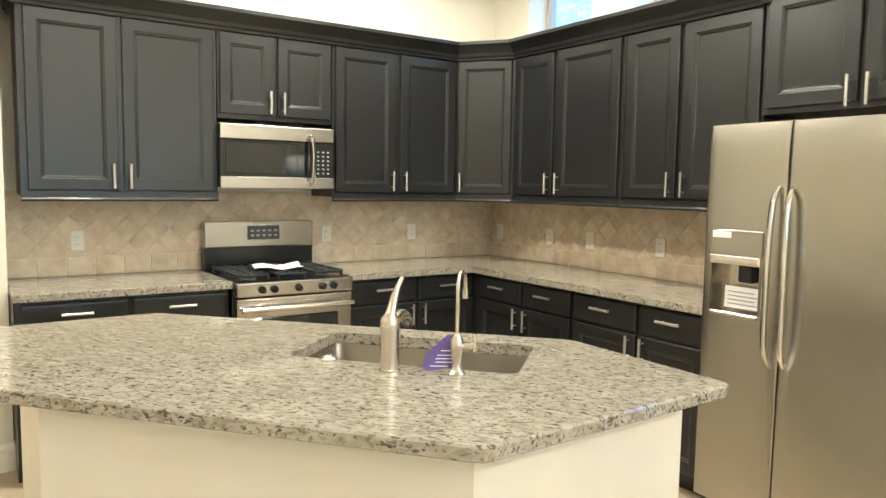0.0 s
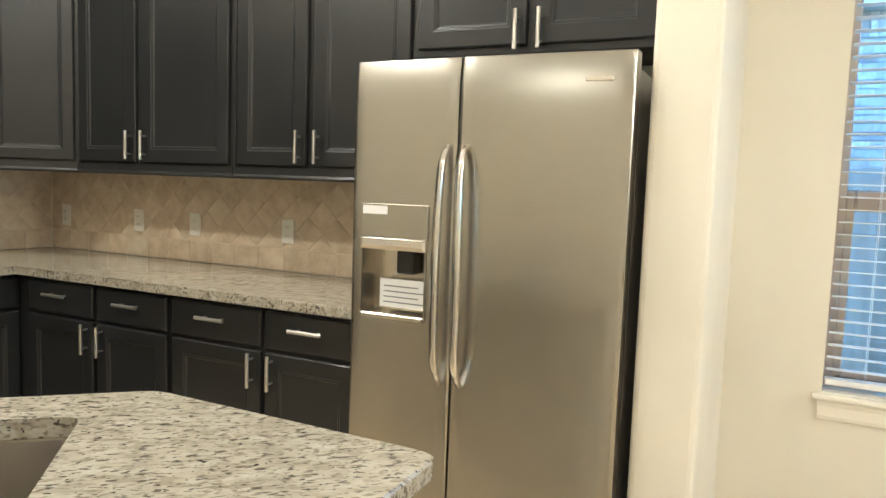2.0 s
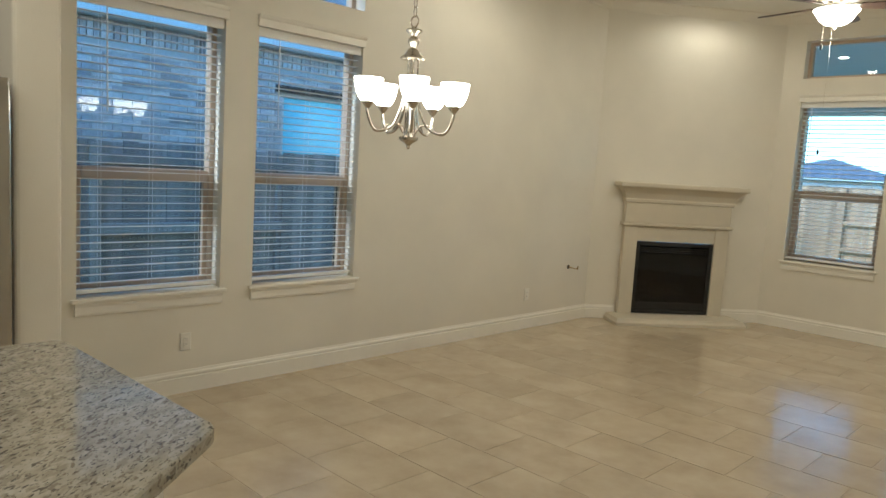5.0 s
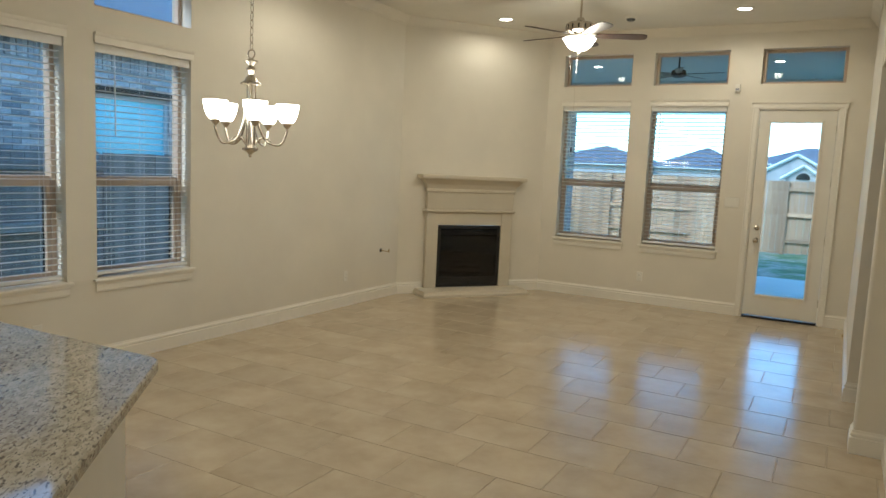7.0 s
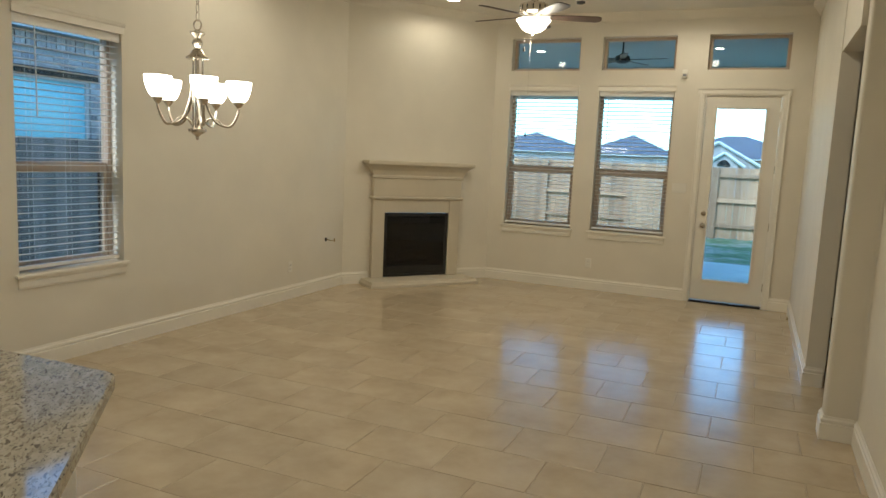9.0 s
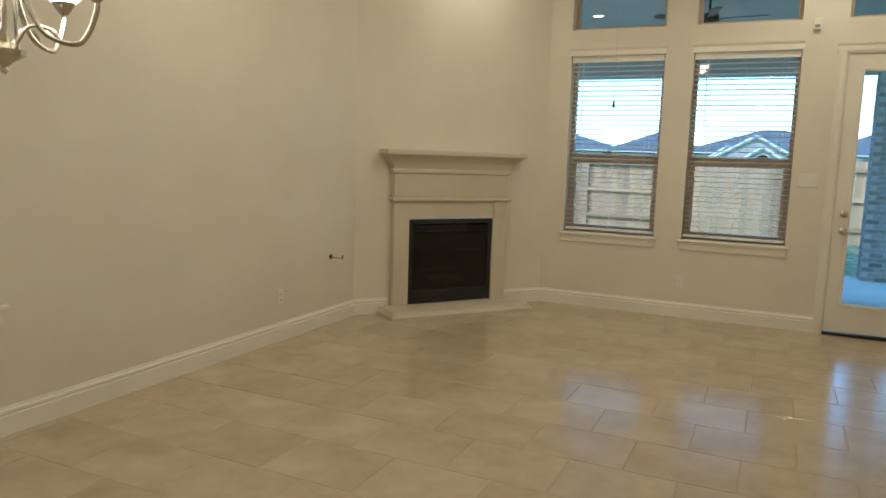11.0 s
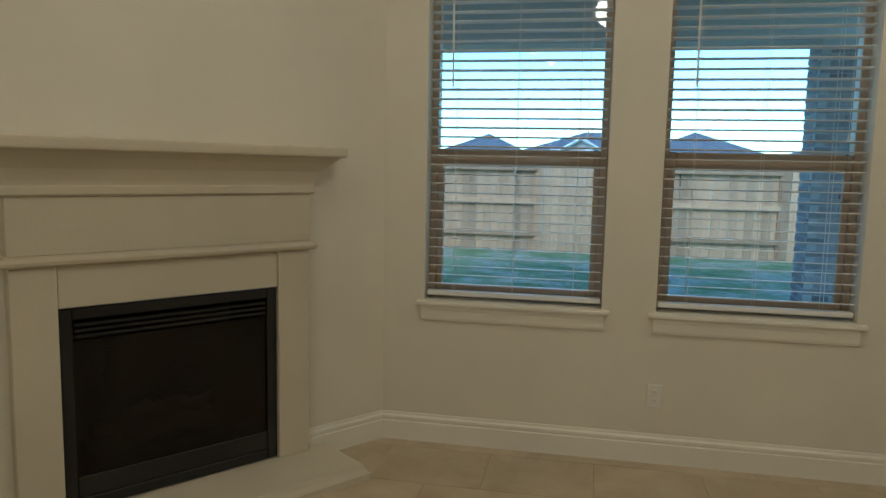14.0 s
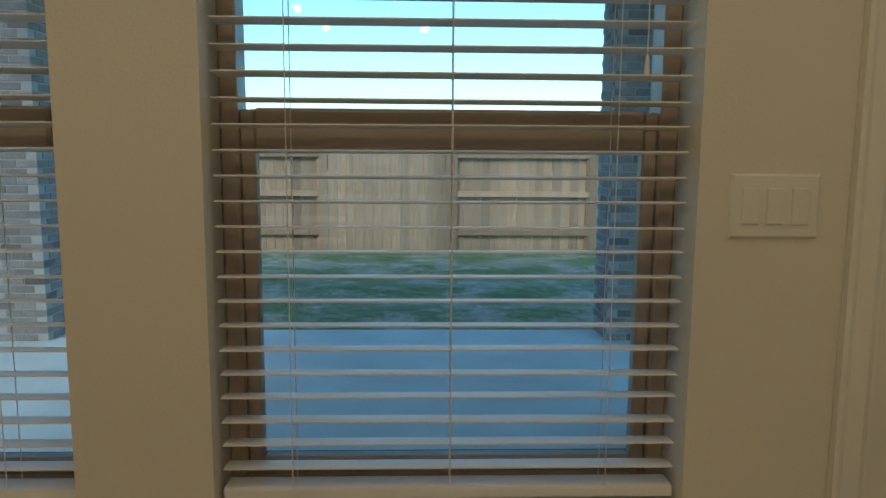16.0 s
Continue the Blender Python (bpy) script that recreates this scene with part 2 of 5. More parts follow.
def part(name, bm, material, parent=None, label="", smooth=False):
    me = bpy.data.meshes.new(name)
    bmesh.ops.recalc_face_normals(bm, faces=bm.faces)
    bm.to_mesh(me)
    bm.free()
    for m in material if isinstance(material, (list, tuple)) else (material,):
        me.materials.append(m)
    if smooth:
        for p in me.polygons:
            p.use_smooth = True
        me.set_sharp_from_angle(angle=radians(40))
    ob = new(name, me)
    ob.parent = parent
    if label:
        ob["label"] = label
    return ob


def shared(name, me, parent, m=None):
    ob = new(name, me)
    ob.parent = parent
    if m is not None:
        ob.matrix_basis = m
    return ob


def box(x0, x1, y0, y1, z0, z1, bevel=0.0, bm=None, segs=1):
    bm = bm or bmesh.new()
    made = bmesh.ops.create_cube(bm, size=1.0, matrix=Matrix.LocRotScale(((x0 + x1) / 2, (y0 + y1) / 2, (z0 + z1) / 2), None, (abs(x1 - x0), abs(y1 - y0), abs(z1 - z0))))
    if bevel:
        edges = {e for v in made["verts"] for e in v.link_edges}
        bmesh.ops.bevel(bm, geom=list(edges), offset=bevel, segments=segs, affect="EDGES", profile=0.6)
    return bm


def rod(p, q, r, segs=12, r2=None, bm=None):
    bm = bm or bmesh.new()
    p, q = Vector(p), Vector(q)
    d = q - p
    bmesh.ops.create_cone(bm, cap_ends=True, segments=segs, radius1=r, radius2=r if r2 is None else r2, depth=d.length,
                          matrix=Matrix.Translation((p + q) / 2) @ d.to_track_quat("Z", "Y").to_matrix().to_4x4())
    return bm


def lathe(profile, segs=20, bm=None, m=Matrix(), close=False):
    bm = bm or bmesh.new()
    rings = []
    for r, z in profile:
        rings.append([bm.verts.new(m @ Vector((r * math.cos(2 * math.pi * k / segs), r * math.sin(2 * math.pi * k / segs), z))) for k in range(segs)])
    for a, b in zip(rings, rings[1:]):
        for k in range(segs):
            bm.faces.new((a[k], a[(k + 1) % segs], b[(k + 1) % segs], b[k]))
    if close:
        bm.faces.new(rings[0][::-1])
        bm.faces.new(rings[-1])
    return bm


def tube(points, r, segs=10, bm=None, radii=None, flat=1.0):
    bm = bm or bmesh.new()
    pts = [Vector(p) for p in points]
    rings, ref = [], None
    for i, p in enumerate(pts):
        d = (pts[min(i + 1, len(pts) - 1)] - pts[max(i - 1, 0)]).normalized()
        if ref is None:
            ref = d.orthogonal().normalized()
        ref = (ref - d * ref.dot(d)).normalized()
        side = d.cross(ref)
        rr = radii[i] if radii else r
        rings.append([bm.verts.new(p + rr * (math.cos(2 * math.pi * k / segs) * ref + flat * math.sin(2 * math.pi * k / segs) * side)) for k in range(segs)])
    for a, b in zip(rings, rings[1:]):
        for k in range(segs):
            bm.faces.new((a[k], a[(k + 1) % segs], b[(k + 1) % segs], b[k]))
    bm.faces.new(rings[0][::-1])
    bm.faces.new(rings[-1])
    return bm


def curve_pts(ctrl, n=8):
    out, c = [], [Vector(p) for p in ctrl]
    c = [2 * c[0] - c[1]] + c + [2 * c[-1] - c[-2]]
    for i in range(1, len(c) - 2):
        for k in range(n):
            t = k / n
            a, b, d, e = c[i - 1], c[i], c[i + 1], c[i + 2]
            out.append(0.5 * ((2 * b) + (d - a) * t + (2 * a - 5 * b + 4 * d - e) * t * t + (3 * b - a - 3 * d + e) * t ** 3))
    return out + [c[-2]]


def prism(poly, z0, z1, bm=None, bevel=0.0):
    bm = bm or bmesh.new()
    lo, hi = [bm.verts.new((x, y, z0)) for x, y in poly], [bm.verts.new((x, y, z1)) for x, y in poly]
    bm.faces.new(lo[::-1])
    top = bm.faces.new(hi)
    n = len(poly)
    for k in range(n):
        bm.faces.new((lo[k], lo[(k + 1) % n], hi[(k + 1) % n], hi[k]))
    if bevel:
        bmesh.ops.bevel(bm, geom=list(top.edges), offset=bevel, segments=2, affect="EDGES", profile=0.6)
    return bm


def sweep(profile, path, closed=False):
    """profile: (out, z) pairs, out measured to the left of the path's direction; corners mitred."""
    bm, n, rings = bmesh.new(), len(path), []
    for i, p in enumerate(path):
        p = Vector(p)
        prev = Vector(path[i - 1]) if i or closed else None
        nxt = Vector(path[(i + 1) % n]) if i < n - 1 or closed else None
        dirs = [d.normalized() for d in ((p - prev) if prev is not None else None, (nxt - p) if nxt is not None else None) if d is not None]
        norms = [Vector((-d.y, d.x)) for d in dirs]
        mitre = sum(norms, Vector((0, 0))).normalized()
        mitre = mitre / max(0.3, mitre.dot(norms[0]))
        rings.append([bm.verts.new((p.x + mitre.x * o, p.y + mitre.y * o, z)) for o, z in profile])
    m = len(profile)
    for a, b in zip(rings, rings[1:] + (rings[:1] if closed else [])):
        for k in range(m):
            bm.faces.new((a[k], b[k], b[(k + 1) % m], a[(k + 1) % m]))
    if not closed:
        bm.faces.new(rings[0])
        bm.faces.new(rings[-1][::-1])
    return bm


def pierced(length, height, thick, holes, y_in=0.0):
    """A wall along local x, its room face at y_in, going back to y_in + thick, with openings (x0, x1, z0, z1)."""
    xs = sorted({0.0, length, *[v for h in holes for v in h[:2]]})
    zs = sorted({0.0, height, *[v for h in holes for v in h[2:]]})
    solid = {}
    for i in range(len(xs) - 1):
        for k in range(len(zs) - 1):
            cx, cz = (xs[i] + xs[i + 1]) / 2, (zs[k] + zs[k + 1]) / 2
            solid[i, k] = not any(a < cx < b and c < cz < d for a, b, c, d in holes)
    bm, cache = bmesh.new(), {}

    def v(i, k, y):
        key = (i, k, y)
        if key not in cache:
            cache[key] = bm.verts.new((xs[i], y, zs[k]))
        return cache[key]

    a, b = y_in, y_in + thick
    for (i, k), s in solid.items():
        if not s:
            continue
        bm.faces.new((v(i, k, a), v(i + 1, k, a), v(i + 1, k + 1, a), v(i, k + 1, a)))
        bm.faces.new((v(i, k, b), v(i, k + 1, b), v(i + 1, k + 1, b), v(i + 1, k, b)))
        for di, dk, p, q in ((-1, 0, (i, k), (i, k + 1)), (1, 0, (i + 1, k + 1), (i + 1, k)), (0, -1, (i + 1, k), (i, k)), (0, 1, (i, k + 1), (i + 1, k + 1))):
            if not solid.get((i + di, k + dk), False):
                bm.faces.new((v(*p, a), v(*p, b), v(*q, b), v(*q, a)))
    return bm


# ---- structure ----
EX, SY, NY, KX = 3.98, -6.08, 4.70, 3.70          # dining east wall, south wall, kitchen north wall, kitchen east wall
CE, CS = (EX, -4.47), (2.74, SY)                   # ends of the chamfered fireplace wall
CH_LEN = math.hypot(CE[0] - CS[0], CE[1] - CS[1])
CH_ROT = math.degrees(math.atan2(CS[1] - CE[1], CS[0] - CE[0]))
T = 0.20


def wall(name, at, rz, length, holes=(), height=CEIL, thick=T, label="cream painted plaster wall"):
    ob = part(name, pierced(length, height, thick, holes), M_WALL)
    ob.matrix_basis = pose(at[0], at[1], 0, 0, 0, rz)
    return tagged(ob, label, "wall", kind="structure")


SOUTH_WINDOWS = [(2.525, 1.64), (1.385, 0.50)]
SOUTH_TRANSOMS = [(2.53, 1.65), (1.38, 0.52), (0.165, -0.69)]
EAST_WINDOWS = [(0.735, -0.145), (-0.38, -1.245)]
KITCHEN_WINDOWS = [(4.30, 3.655), (3.29, 2.65)]
SX = CS[0]
south_holes = [(SX - a, SX - b, 0.745, 2.46) for a, b in SOUTH_WINDOWS] + [(SX - a, SX - b, 2.705, 3.10) for a, b in SOUTH_TRANSOMS] + [(SX - 0.165, SX + 0.667, 0.0, 2.43)]
wall("wall_south", (SX, SY), 180, SX + 0.94 + 0.2, south_holes)
ENORTH = 1.085
east_holes = [(ENORTH - a, ENORTH - b, 0.66, 2.375) for a, b in EAST_WINDOWS] + [(ENORTH - a, ENORTH - b, 2.63, 3.05) for a, b in EAST_WINDOWS]
wall("wall_east", (EX, ENORTH), -90, ENORTH - CE[1], east_holes)
wall("wall_fireplace", CE, CH_ROT, CH_LEN, [(0.49, 1.41, 0.06, 0.88)], thick=0.06)
kit_holes = [(NY - a, NY - b, 2.45, 3.05) for a, b in KITCHEN_WINDOWS]
wall("wall_kitchen_east", (KX, NY), -90, NY - 1.272, kit_holes, thick=0.28)
wall("wall_kitchen_north", (0.38, NY), 0, KX - 0.38 + 0.28)
ob = part("wall_pillar", prism([(0.38, 4.36), (0.38, NY + T), (-3.4, NY + T), (-3.4, 4.36)], 0, CEIL), M_WALL)
tagged(ob, "cream painted plaster wall beside the kitchen counter", "wall", kind="structure")
ob = part("wall_stub", prism([(3.085, 1.085), (EX + T, 1.085), (EX + T, 1.272), (3.085, 1.272)], 0, CEIL), M_WALL)
bv = ob.modifiers.new("soft_corner", "BEVEL")
bv.width, bv.segments = 0.02, 3
tagged(ob, "cream painted stub wall with rounded corners beside the refrigerator", "wall", kind="structure")
wall("wall_west", (-0.94, SY - 0.001), 90, 3.01, thick=0.13)
ob = part("wall_west_pier", prism([(-0.975, -2.06), (-0.975, -1.91), (-1.15, -1.91), (-1.15, 1.7), (-1.30, 1.7), (-1.30, -2.06)], 0, CEIL), M_WALL)
bv = ob.modifiers.new("soft_corner", "BEVEL")
bv.width, bv.segments = 0.02, 3
tagged(ob, "cream painted plaster wall with rounded corners", "wall", kind="structure")
ob = part("wall_west_header", box(-1.07, -0.945, -3.069, -2.061, 2.445, CEIL), M_WALL)
tagged(ob, "cream painted header above the hall opening", "wall", kind="structure")
for nm, poly in (("wall_hall_west", [(-2.5, SY - T), (-2.3, SY - T), (-2.3, 1.7), (-2.5, 1.7)]), ("wall_hall_south", [(-2.3, SY - T), (-1.14, SY - T), (-1.14, SY), (-2.3, SY)]),
                 ("wall_foyer_south", [(-3.4, 1.7), (-1.15, 1.7), (-1.15, 1.85), (-3.4, 1.85)]), ("wall_foyer_west", [(-3.6, 1.7), (-3.4, 1.7), (-3.4, 4.9), (-3.6, 4.9)])):
    tagged(part(nm, prism(poly, 0, CEIL), M_WALL), "plain cream painted wall", "wall", kind="structure")
ob = part("ceiling", box(-3.6, EX + T, SY - T, NY + T, CEIL, CEIL + 0.15), M_CEIL)
tagged(ob, "smooth cream painted ceiling", "ceiling", kind="structure")

# trim
BASE_P = [(0.0, 0.0), (0.018, 0.0), (0.018, 0.098), (0.010, 0.102), (0.010, 0.107), (0.015, 0.111), (0.014, 0.124), (0.007, 0.132), (0.004, 0.145), (0.0, 0.145)]
CROWN_P = [(0.0, CEIL - 0.10), (0.012, CEIL - 0.10), (0.016, CEIL - 0.085), (0.045, CEIL - 0.05), (0.078, CEIL - 0.018), (0.085, CEIL - 0.005), (0.085, CEIL), (0.0, CEIL)]


def trim_run(name, profile, path, label, m=M_TRIM):
    return tagged(part(name, sweep(profile, path), m), label, "trim", kind="structure")


def off(t, n):
    a = radians(CH_ROT)
    return (CE[0] + t * math.cos(a) + n * math.sin(a), CE[1] + t * math.sin(a) - n * math.cos(a))


BL = "cream-white moulded baseboard along the wall"
trim_run("baseboard_east", BASE_P, [off(0.335, 0), CE, (EX, 1.085), (3.085, 1.085), (3.085, 1.272)], BL)
trim_run("baseboard_south", BASE_P, [(0.21, SY), CS, off(1.585, 0)], BL)
trim_run("baseboard_southwest", BASE_P, [(-1.06, -3.07), (-0.94, -3.07), (-0.94, SY), (-0.715, SY)], BL)
trim_run("baseboard_west", BASE_P, [(-1.15, 1.7), (-1.15, -1.91), (-0.975, -1.91), (-0.975, -2.06), (-1.2, -2.06)], BL)
trim_run("baseboard_pillar", BASE_P, [(0.38, 4.41), (0.38, 4.36), (-3.4, 4.36)], BL)
trim_run("crown_moulding", CROWN_P, [(-0.94, -3.2), (-0.94, SY), CS, CE, (EX, 1.085), (3.085, 1.085)], "cream crown moulding below the ceiling", M_WALL)


# ---- windows ----
def ring(w, h, y0, y1, t, bm=None, x=0.0, z=0.0):
    bm = bm or bmesh.new()
    for a, b, c, d in ((x, x + t, z, z + h), (x + w - t, x + w, z, z + h), (x + t, x + w - t, z, z + t), (x + t, x + w - t, z + h - t, z + h)):
        box(a, b, y0, y1, c, d, 0.004, bm)
    return bm


def window(name, at, rz, w, h, rail=None, trims=True, label="", depth=0.115):
    o = thing(name, at, rz, label, "window", kind="structure")
    part("window_frame", ring(w, h, depth, depth + 0.075, 0.035), M_FRAME, o)
    if rail:
        bm = ring(w - 0.07, rail - 0.035 + 0.03, depth + 0.012, depth + 0.045, 0.03, x=0.035, z=0.035)
        box(0.065, w - 0.065, depth + 0.0, depth + 0.05, rail - 0.046, rail + 0.033, 0.006, bm)
        part("lower_sash", bm, M_FRAME, o)
        # Dark ring put in for the shade of the deeper outer reveal.
        part("reveal_shade_ring", ring(w - 0.03, rail + 0.02, depth + 0.076, depth + 0.115, 0.022, x=0.015, z=0.015), M_DARKMETAL, o, "dark ring standing in for the shaded outer reveal")
        g = part("pane", box(0.06, w - 0.06, depth + 0.028, depth + 0.032, 0.06, rail - 0.03), M_GLASS, o)
        g.visible_shadow = False
        g = part("pane", box(0.034, w - 0.034, depth + 0.055, depth + 0.059, rail + 0.01, h - 0.034), M_GLASS, o)
        g.visible_shadow = False
    else:
        g = part("pane", box(0.034, w - 0.034, depth + 0.04, depth + 0.044, 0.034, h - 0.034), M_GLASS, o)
        g.visible_shadow = False
    if trims:
        bm = box(-0.035, w + 0.035, -0.035, -0.0015, -0.022, 0.0, 0.006, segs=2)
        box(0.0015, w - 0.0015, -0.0015, depth, -0.020, 0.002, 0, bm)
        part("window_sill", bm, M_TRIM, o, "cream painted window stool")
        bm = sweep([(0.0015, -0.10), (0.010, -0.10), (0.014, -0.085), (0.014, -0.05), (0.020, -0.035), (0.020, -0.022), (0.0015, -0.022)], [(w + 0.012, 0), (-0.012, 0)])
        part("apron", bm, M_TRIM, o)
        bm = sweep([(0.0015, h - 0.004), (0.018, h - 0.004), (0.018, h + 0.045), (0.026, h + 0.055), (0.032, h + 0.072), (0.0015, h + 0.072)], [(w + 0.012, 0), (-0.012, 0)])
        part("head_casing", bm, M_TRIM, o)
    return o


def blind(at, rz, w, h, wand_x, label, tilt=-6.0):
    """A two-inch slatted blind hung in an opening w wide and h high; local z from the sill."""
    o = thing("window_blind", at, rz, label, "window blind", "slatted window blinds")
    y = 0.055
    part("headrail", box(0.006, w - 0.006, y - 0.03, y + 0.028, h - 0.052, h - 0.004, 0.003), M_BLIND, o)
    part("valance", box(0.004, w - 0.004, y - 0.042, y - 0.033, h - 0.066, h - 0.002, 0.004), M_BLIND, o)
    bm, n = bmesh.new(), 5
    rows = []
    for k in range(n):
        a = (k / (n - 1) - 0.5)
        rows.append([bm.verts.new((x, a * 0.050, s * 0.0013 + 0.002 * (1 - 4 * a * a))) for x in (0.0, w - 0.020) for s in (-1, 1)])
    for a, b in zip(rows, rows[1:]):
        bm.faces.new((a[0], a[2], b[2], b[0]))
        bm.faces.new((a[1], b[1], b[3], a[3]))
        bm.faces.new((a[0], b[0], b[1], a[1]))
        bm.faces.new((a[2], a[3], b[3], b[2]))
    bm.faces.new((rows[0][0], rows[0][1], rows[0][3], rows[0][2]))
    bm.faces.new((rows[-1][0], rows[-1][2], rows[-1][3], rows[-1][1]))
    first = part("slat", bm, M_BLIND, o)
    count = int((h - 0.12) / 0.0465)
    rnd = random.Random(round(at[0] * 100 + at[1] * 10))
    for k in range(count):
        m = pose(0.010, y, h - 0.10 - k * 0.0465, tilt + rnd.uniform(-1.5, 1.5), rnd.uniform(-0.12, 0.12), 0)
        if k == 0:
            first.matrix_basis = m
        else:
            shared("slat", first.data, o, m)
    low = h - 0.10 - count * 0.0465
    part("bottom_rail", box(0.008, w - 0.008, y - 0.027, y + 0.027, low - 0.012, low + 0.012, 0.006, segs=2), M_BLIND, o)
    for fx in (0.16, 0.5, 0.84):
        bm = bmesh.new()
        for yy in (y - 0.026, y + 0.026):
            rod((w * fx, yy, low), (w * fx, yy, h - 0.06), 0.0011, 5, bm=bm)
        part("ladder_cord", bm, M_BLIND, o)
    part("tilt_wand", rod((wand_x, y - 0.05, h - 0.06), (wand_x + 0.006, y - 0.05, h * 0.62), 0.0045, 8), M_BLIND, o, "slim white tilt wand")
    bm = rod((w - 0.10, y - 0.046, h - 0.06), (w - 0.10, y - 0.046, h * 0.50), 0.0012, 5)
    rod((w - 0.10, y - 0.046, h * 0.50), (w - 0.10, y - 0.046, h * 0.50 - 0.035), 0.003, 8, 0.006, bm)
    part("lift_cord", bm, M_BLIND, o)
    return o


for i, (a, b) in enumerate(SOUTH_WINDOWS):
    window("window_%d" % (i + 1), (a, SY, 0.745), 180, a - b, 1.715, 0.735, label="single-hung taupe window over the patio")
    blind((a, SY, 0.745), 180, a - b, 1.715, 0.12, "white slatted blind lowered with open slats over the patio window")
for i, (a, b) in enumerate(SOUTH_TRANSOMS):
    window("window_%d" % (i + 3), (a, SY, 2.705), 180, a - b, 0.395, None, False, "fixed transom window below the ceiling")
for i, (a, b) in enumerate(EAST_WINDOWS):
    window("window_%d" % (i + 6), (EX, a, 0.66), -90, a - b, 1.715, 0.725, label="single-hung taupe window in the dining area")
    blind((EX, a, 0.66), -90, a - b, 1.715, 0.16, "white slatted blind lowered with open slats over the dining window", -2.0)
    window("window_%d" % (i + 8), (EX, a, 2.63), -90, a - b, 0.42, None, False, "fixed transom window above the dining window")
for i, (a, b) in enumerate(KITCHEN_WINDOWS):
    window("window_%d" % (i + 10), (KX, a, 2.45), -90, a - b, 0.60, None, False, "high fixed window above the kitchen cabinets", depth=0.17)


# ---- patio door ----
def patio_door():
    o = thing("door_1", (0.165, SY, 0.0), 180, "cream full-glass patio door, closed, with satin knob and deadbolt", "door", kind="structure")
    W, H = 0.832, 2.43
    bm = box(0, 0.02, -0.002, 0.17, 0, H)
    box(W - 0.02, W, -0.002, 0.17, 0, H, 0, bm)
    box(0.02, W - 0.02, -0.002, 0.17, H - 0.02, H, 0, bm)
    part("jamb", bm, M_TRIM, o)
    bm = bmesh.new()
    gx0, gx1, gz0, gz1 = 0.135, 0.675, 0.27, 2.28
    for a, b, c, d in ((0.023, gx0, 0.03, H - 0.023), (gx1, W - 0.023, 0.03, H - 0.023), (gx0, gx1, 0.03, gz0), (gx0, gx1, gz1, H - 0.023)):
        box(a, b, 0.012, 0.056, c, d, 0, bm)
    part("leaf", bm, M_DOORP, o)
    bm = ring(gx1 - gx0 + 0.03, gz1 - gz0 + 0.03, 0.002, 0.013, 0.03, x=gx0 - 0.015, z=gz0 - 0.015)
    part("glazing_bead", bm, M_DOORP, o)
    g = part("pane", box(gx0 + 0.001, gx1 - 0.001, 0.032, 0.036, gz0 + 0.001, gz1 - 0.001), M_GLASS, o)
    g.visible_shadow = False
    bm = bmesh.new()
    prof = [(0.0015, 0), (0.010, 0), (0.016, 0.012), (0.016, 0.045), (0.020, 0.055), (0.020, 0.065), (0.0015, 0.065)]
    for x0, sgn in ((0.008, -1), (W - 0.008, 1)):
        lo = [bm.verts.new((x0 + sgn * u, -yy, 0.0)) for yy, u in prof]
        hi = [bm.verts.new((x0 + sgn * u, -yy, H + 0.058)) for yy, u in prof]
        bm.faces.new(lo), bm.faces.new(hi)
        for k in range(len(prof)):
            bm.faces.new((lo[k], lo[(k + 1) % len(prof)], hi[(k + 1) % len(prof)], hi[k]))
    part("casing", bm, M_TRIM, o)
    bm = sweep([(0.0015, H - 0.008), (0.012, H - 0.008), (0.018, H + 0.01), (0.018, H + 0.045), (0.026, H + 0.053), (0.030, H + 0.066), (0.0015, H + 0.066)], [(W + 0.075, 0), (-0.075, 0)])
    part("head_casing", bm, M_TRIM, o)
    part("threshold", box(0.021, W - 0.021, -0.02, 0.16, 0.0, 0.022, 0.004), M_DARKMETAL, o, "dark bronze threshold")
    for z, kind in ((0.915, "knob"), (1.06, "deadbolt")):
        x = 0.103
        rot = Matrix.Translation((x, 0.012, z)) @ Matrix.Rotation(radians(90), 4, "X")
        if kind == "knob":
            bm = lathe([(0.033, 0.0), (0.033, 0.006), (0.026, 0.010), (0.012, 0.013), (0.011, 0.034), (0.020, 0.040), (0.029, 0.050), (0.030, 0.060), (0.024, 0.069), (0.012, 0.072), (0.001, 0.073)], 20, m=rot)
            part("knob", bm, M_NICKEL, o, "satin nickel knob", True)
        else:
            bm = lathe([(0.032, 0.0), (0.032, 0.008), (0.026, 0.014), (0.012, 0.016), (0.001, 0.016)], 20, m=rot)
            box(x - 0.004, x + 0.004, -0.022, -0.003, z - 0.015, z + 0.015, 0.002, bm)
            part("deadbolt", bm, M_NICKEL, o, "satin nickel deadbolt turn", True)
    for z in (0.25, 0.95, 1.6, 2.2):
        part("hinge", rod((W - 0.021, 0.004, z - 0.045), (W - 0.021, 0.004, z + 0.045), 0.006, 8), M_NICKEL, o)


patio_door()


# ---- kitchen ----
def loops(rects, bm=None, cap=True):
    """Joined rectangles (x0, x1, z0, z1, y), front to middle, as one skin."""
    bm = bm or bmesh.new()
    rings = [[bm.verts.new(p) for p in ((a, y, c), (b, y, c), (b, y, d), (a, y, d))] for a, b, c, d, y in rects]
    for p, q in zip(rings, rings[1:]):
        for k in range(4):
            bm.faces.new((p[k], p[(k + 1) % 4], q[(k + 1) % 4], q[k]))
    if cap:
        bm.faces.new(rings[-1])
        bm.faces.new(rings[0][::-1])
    return bm


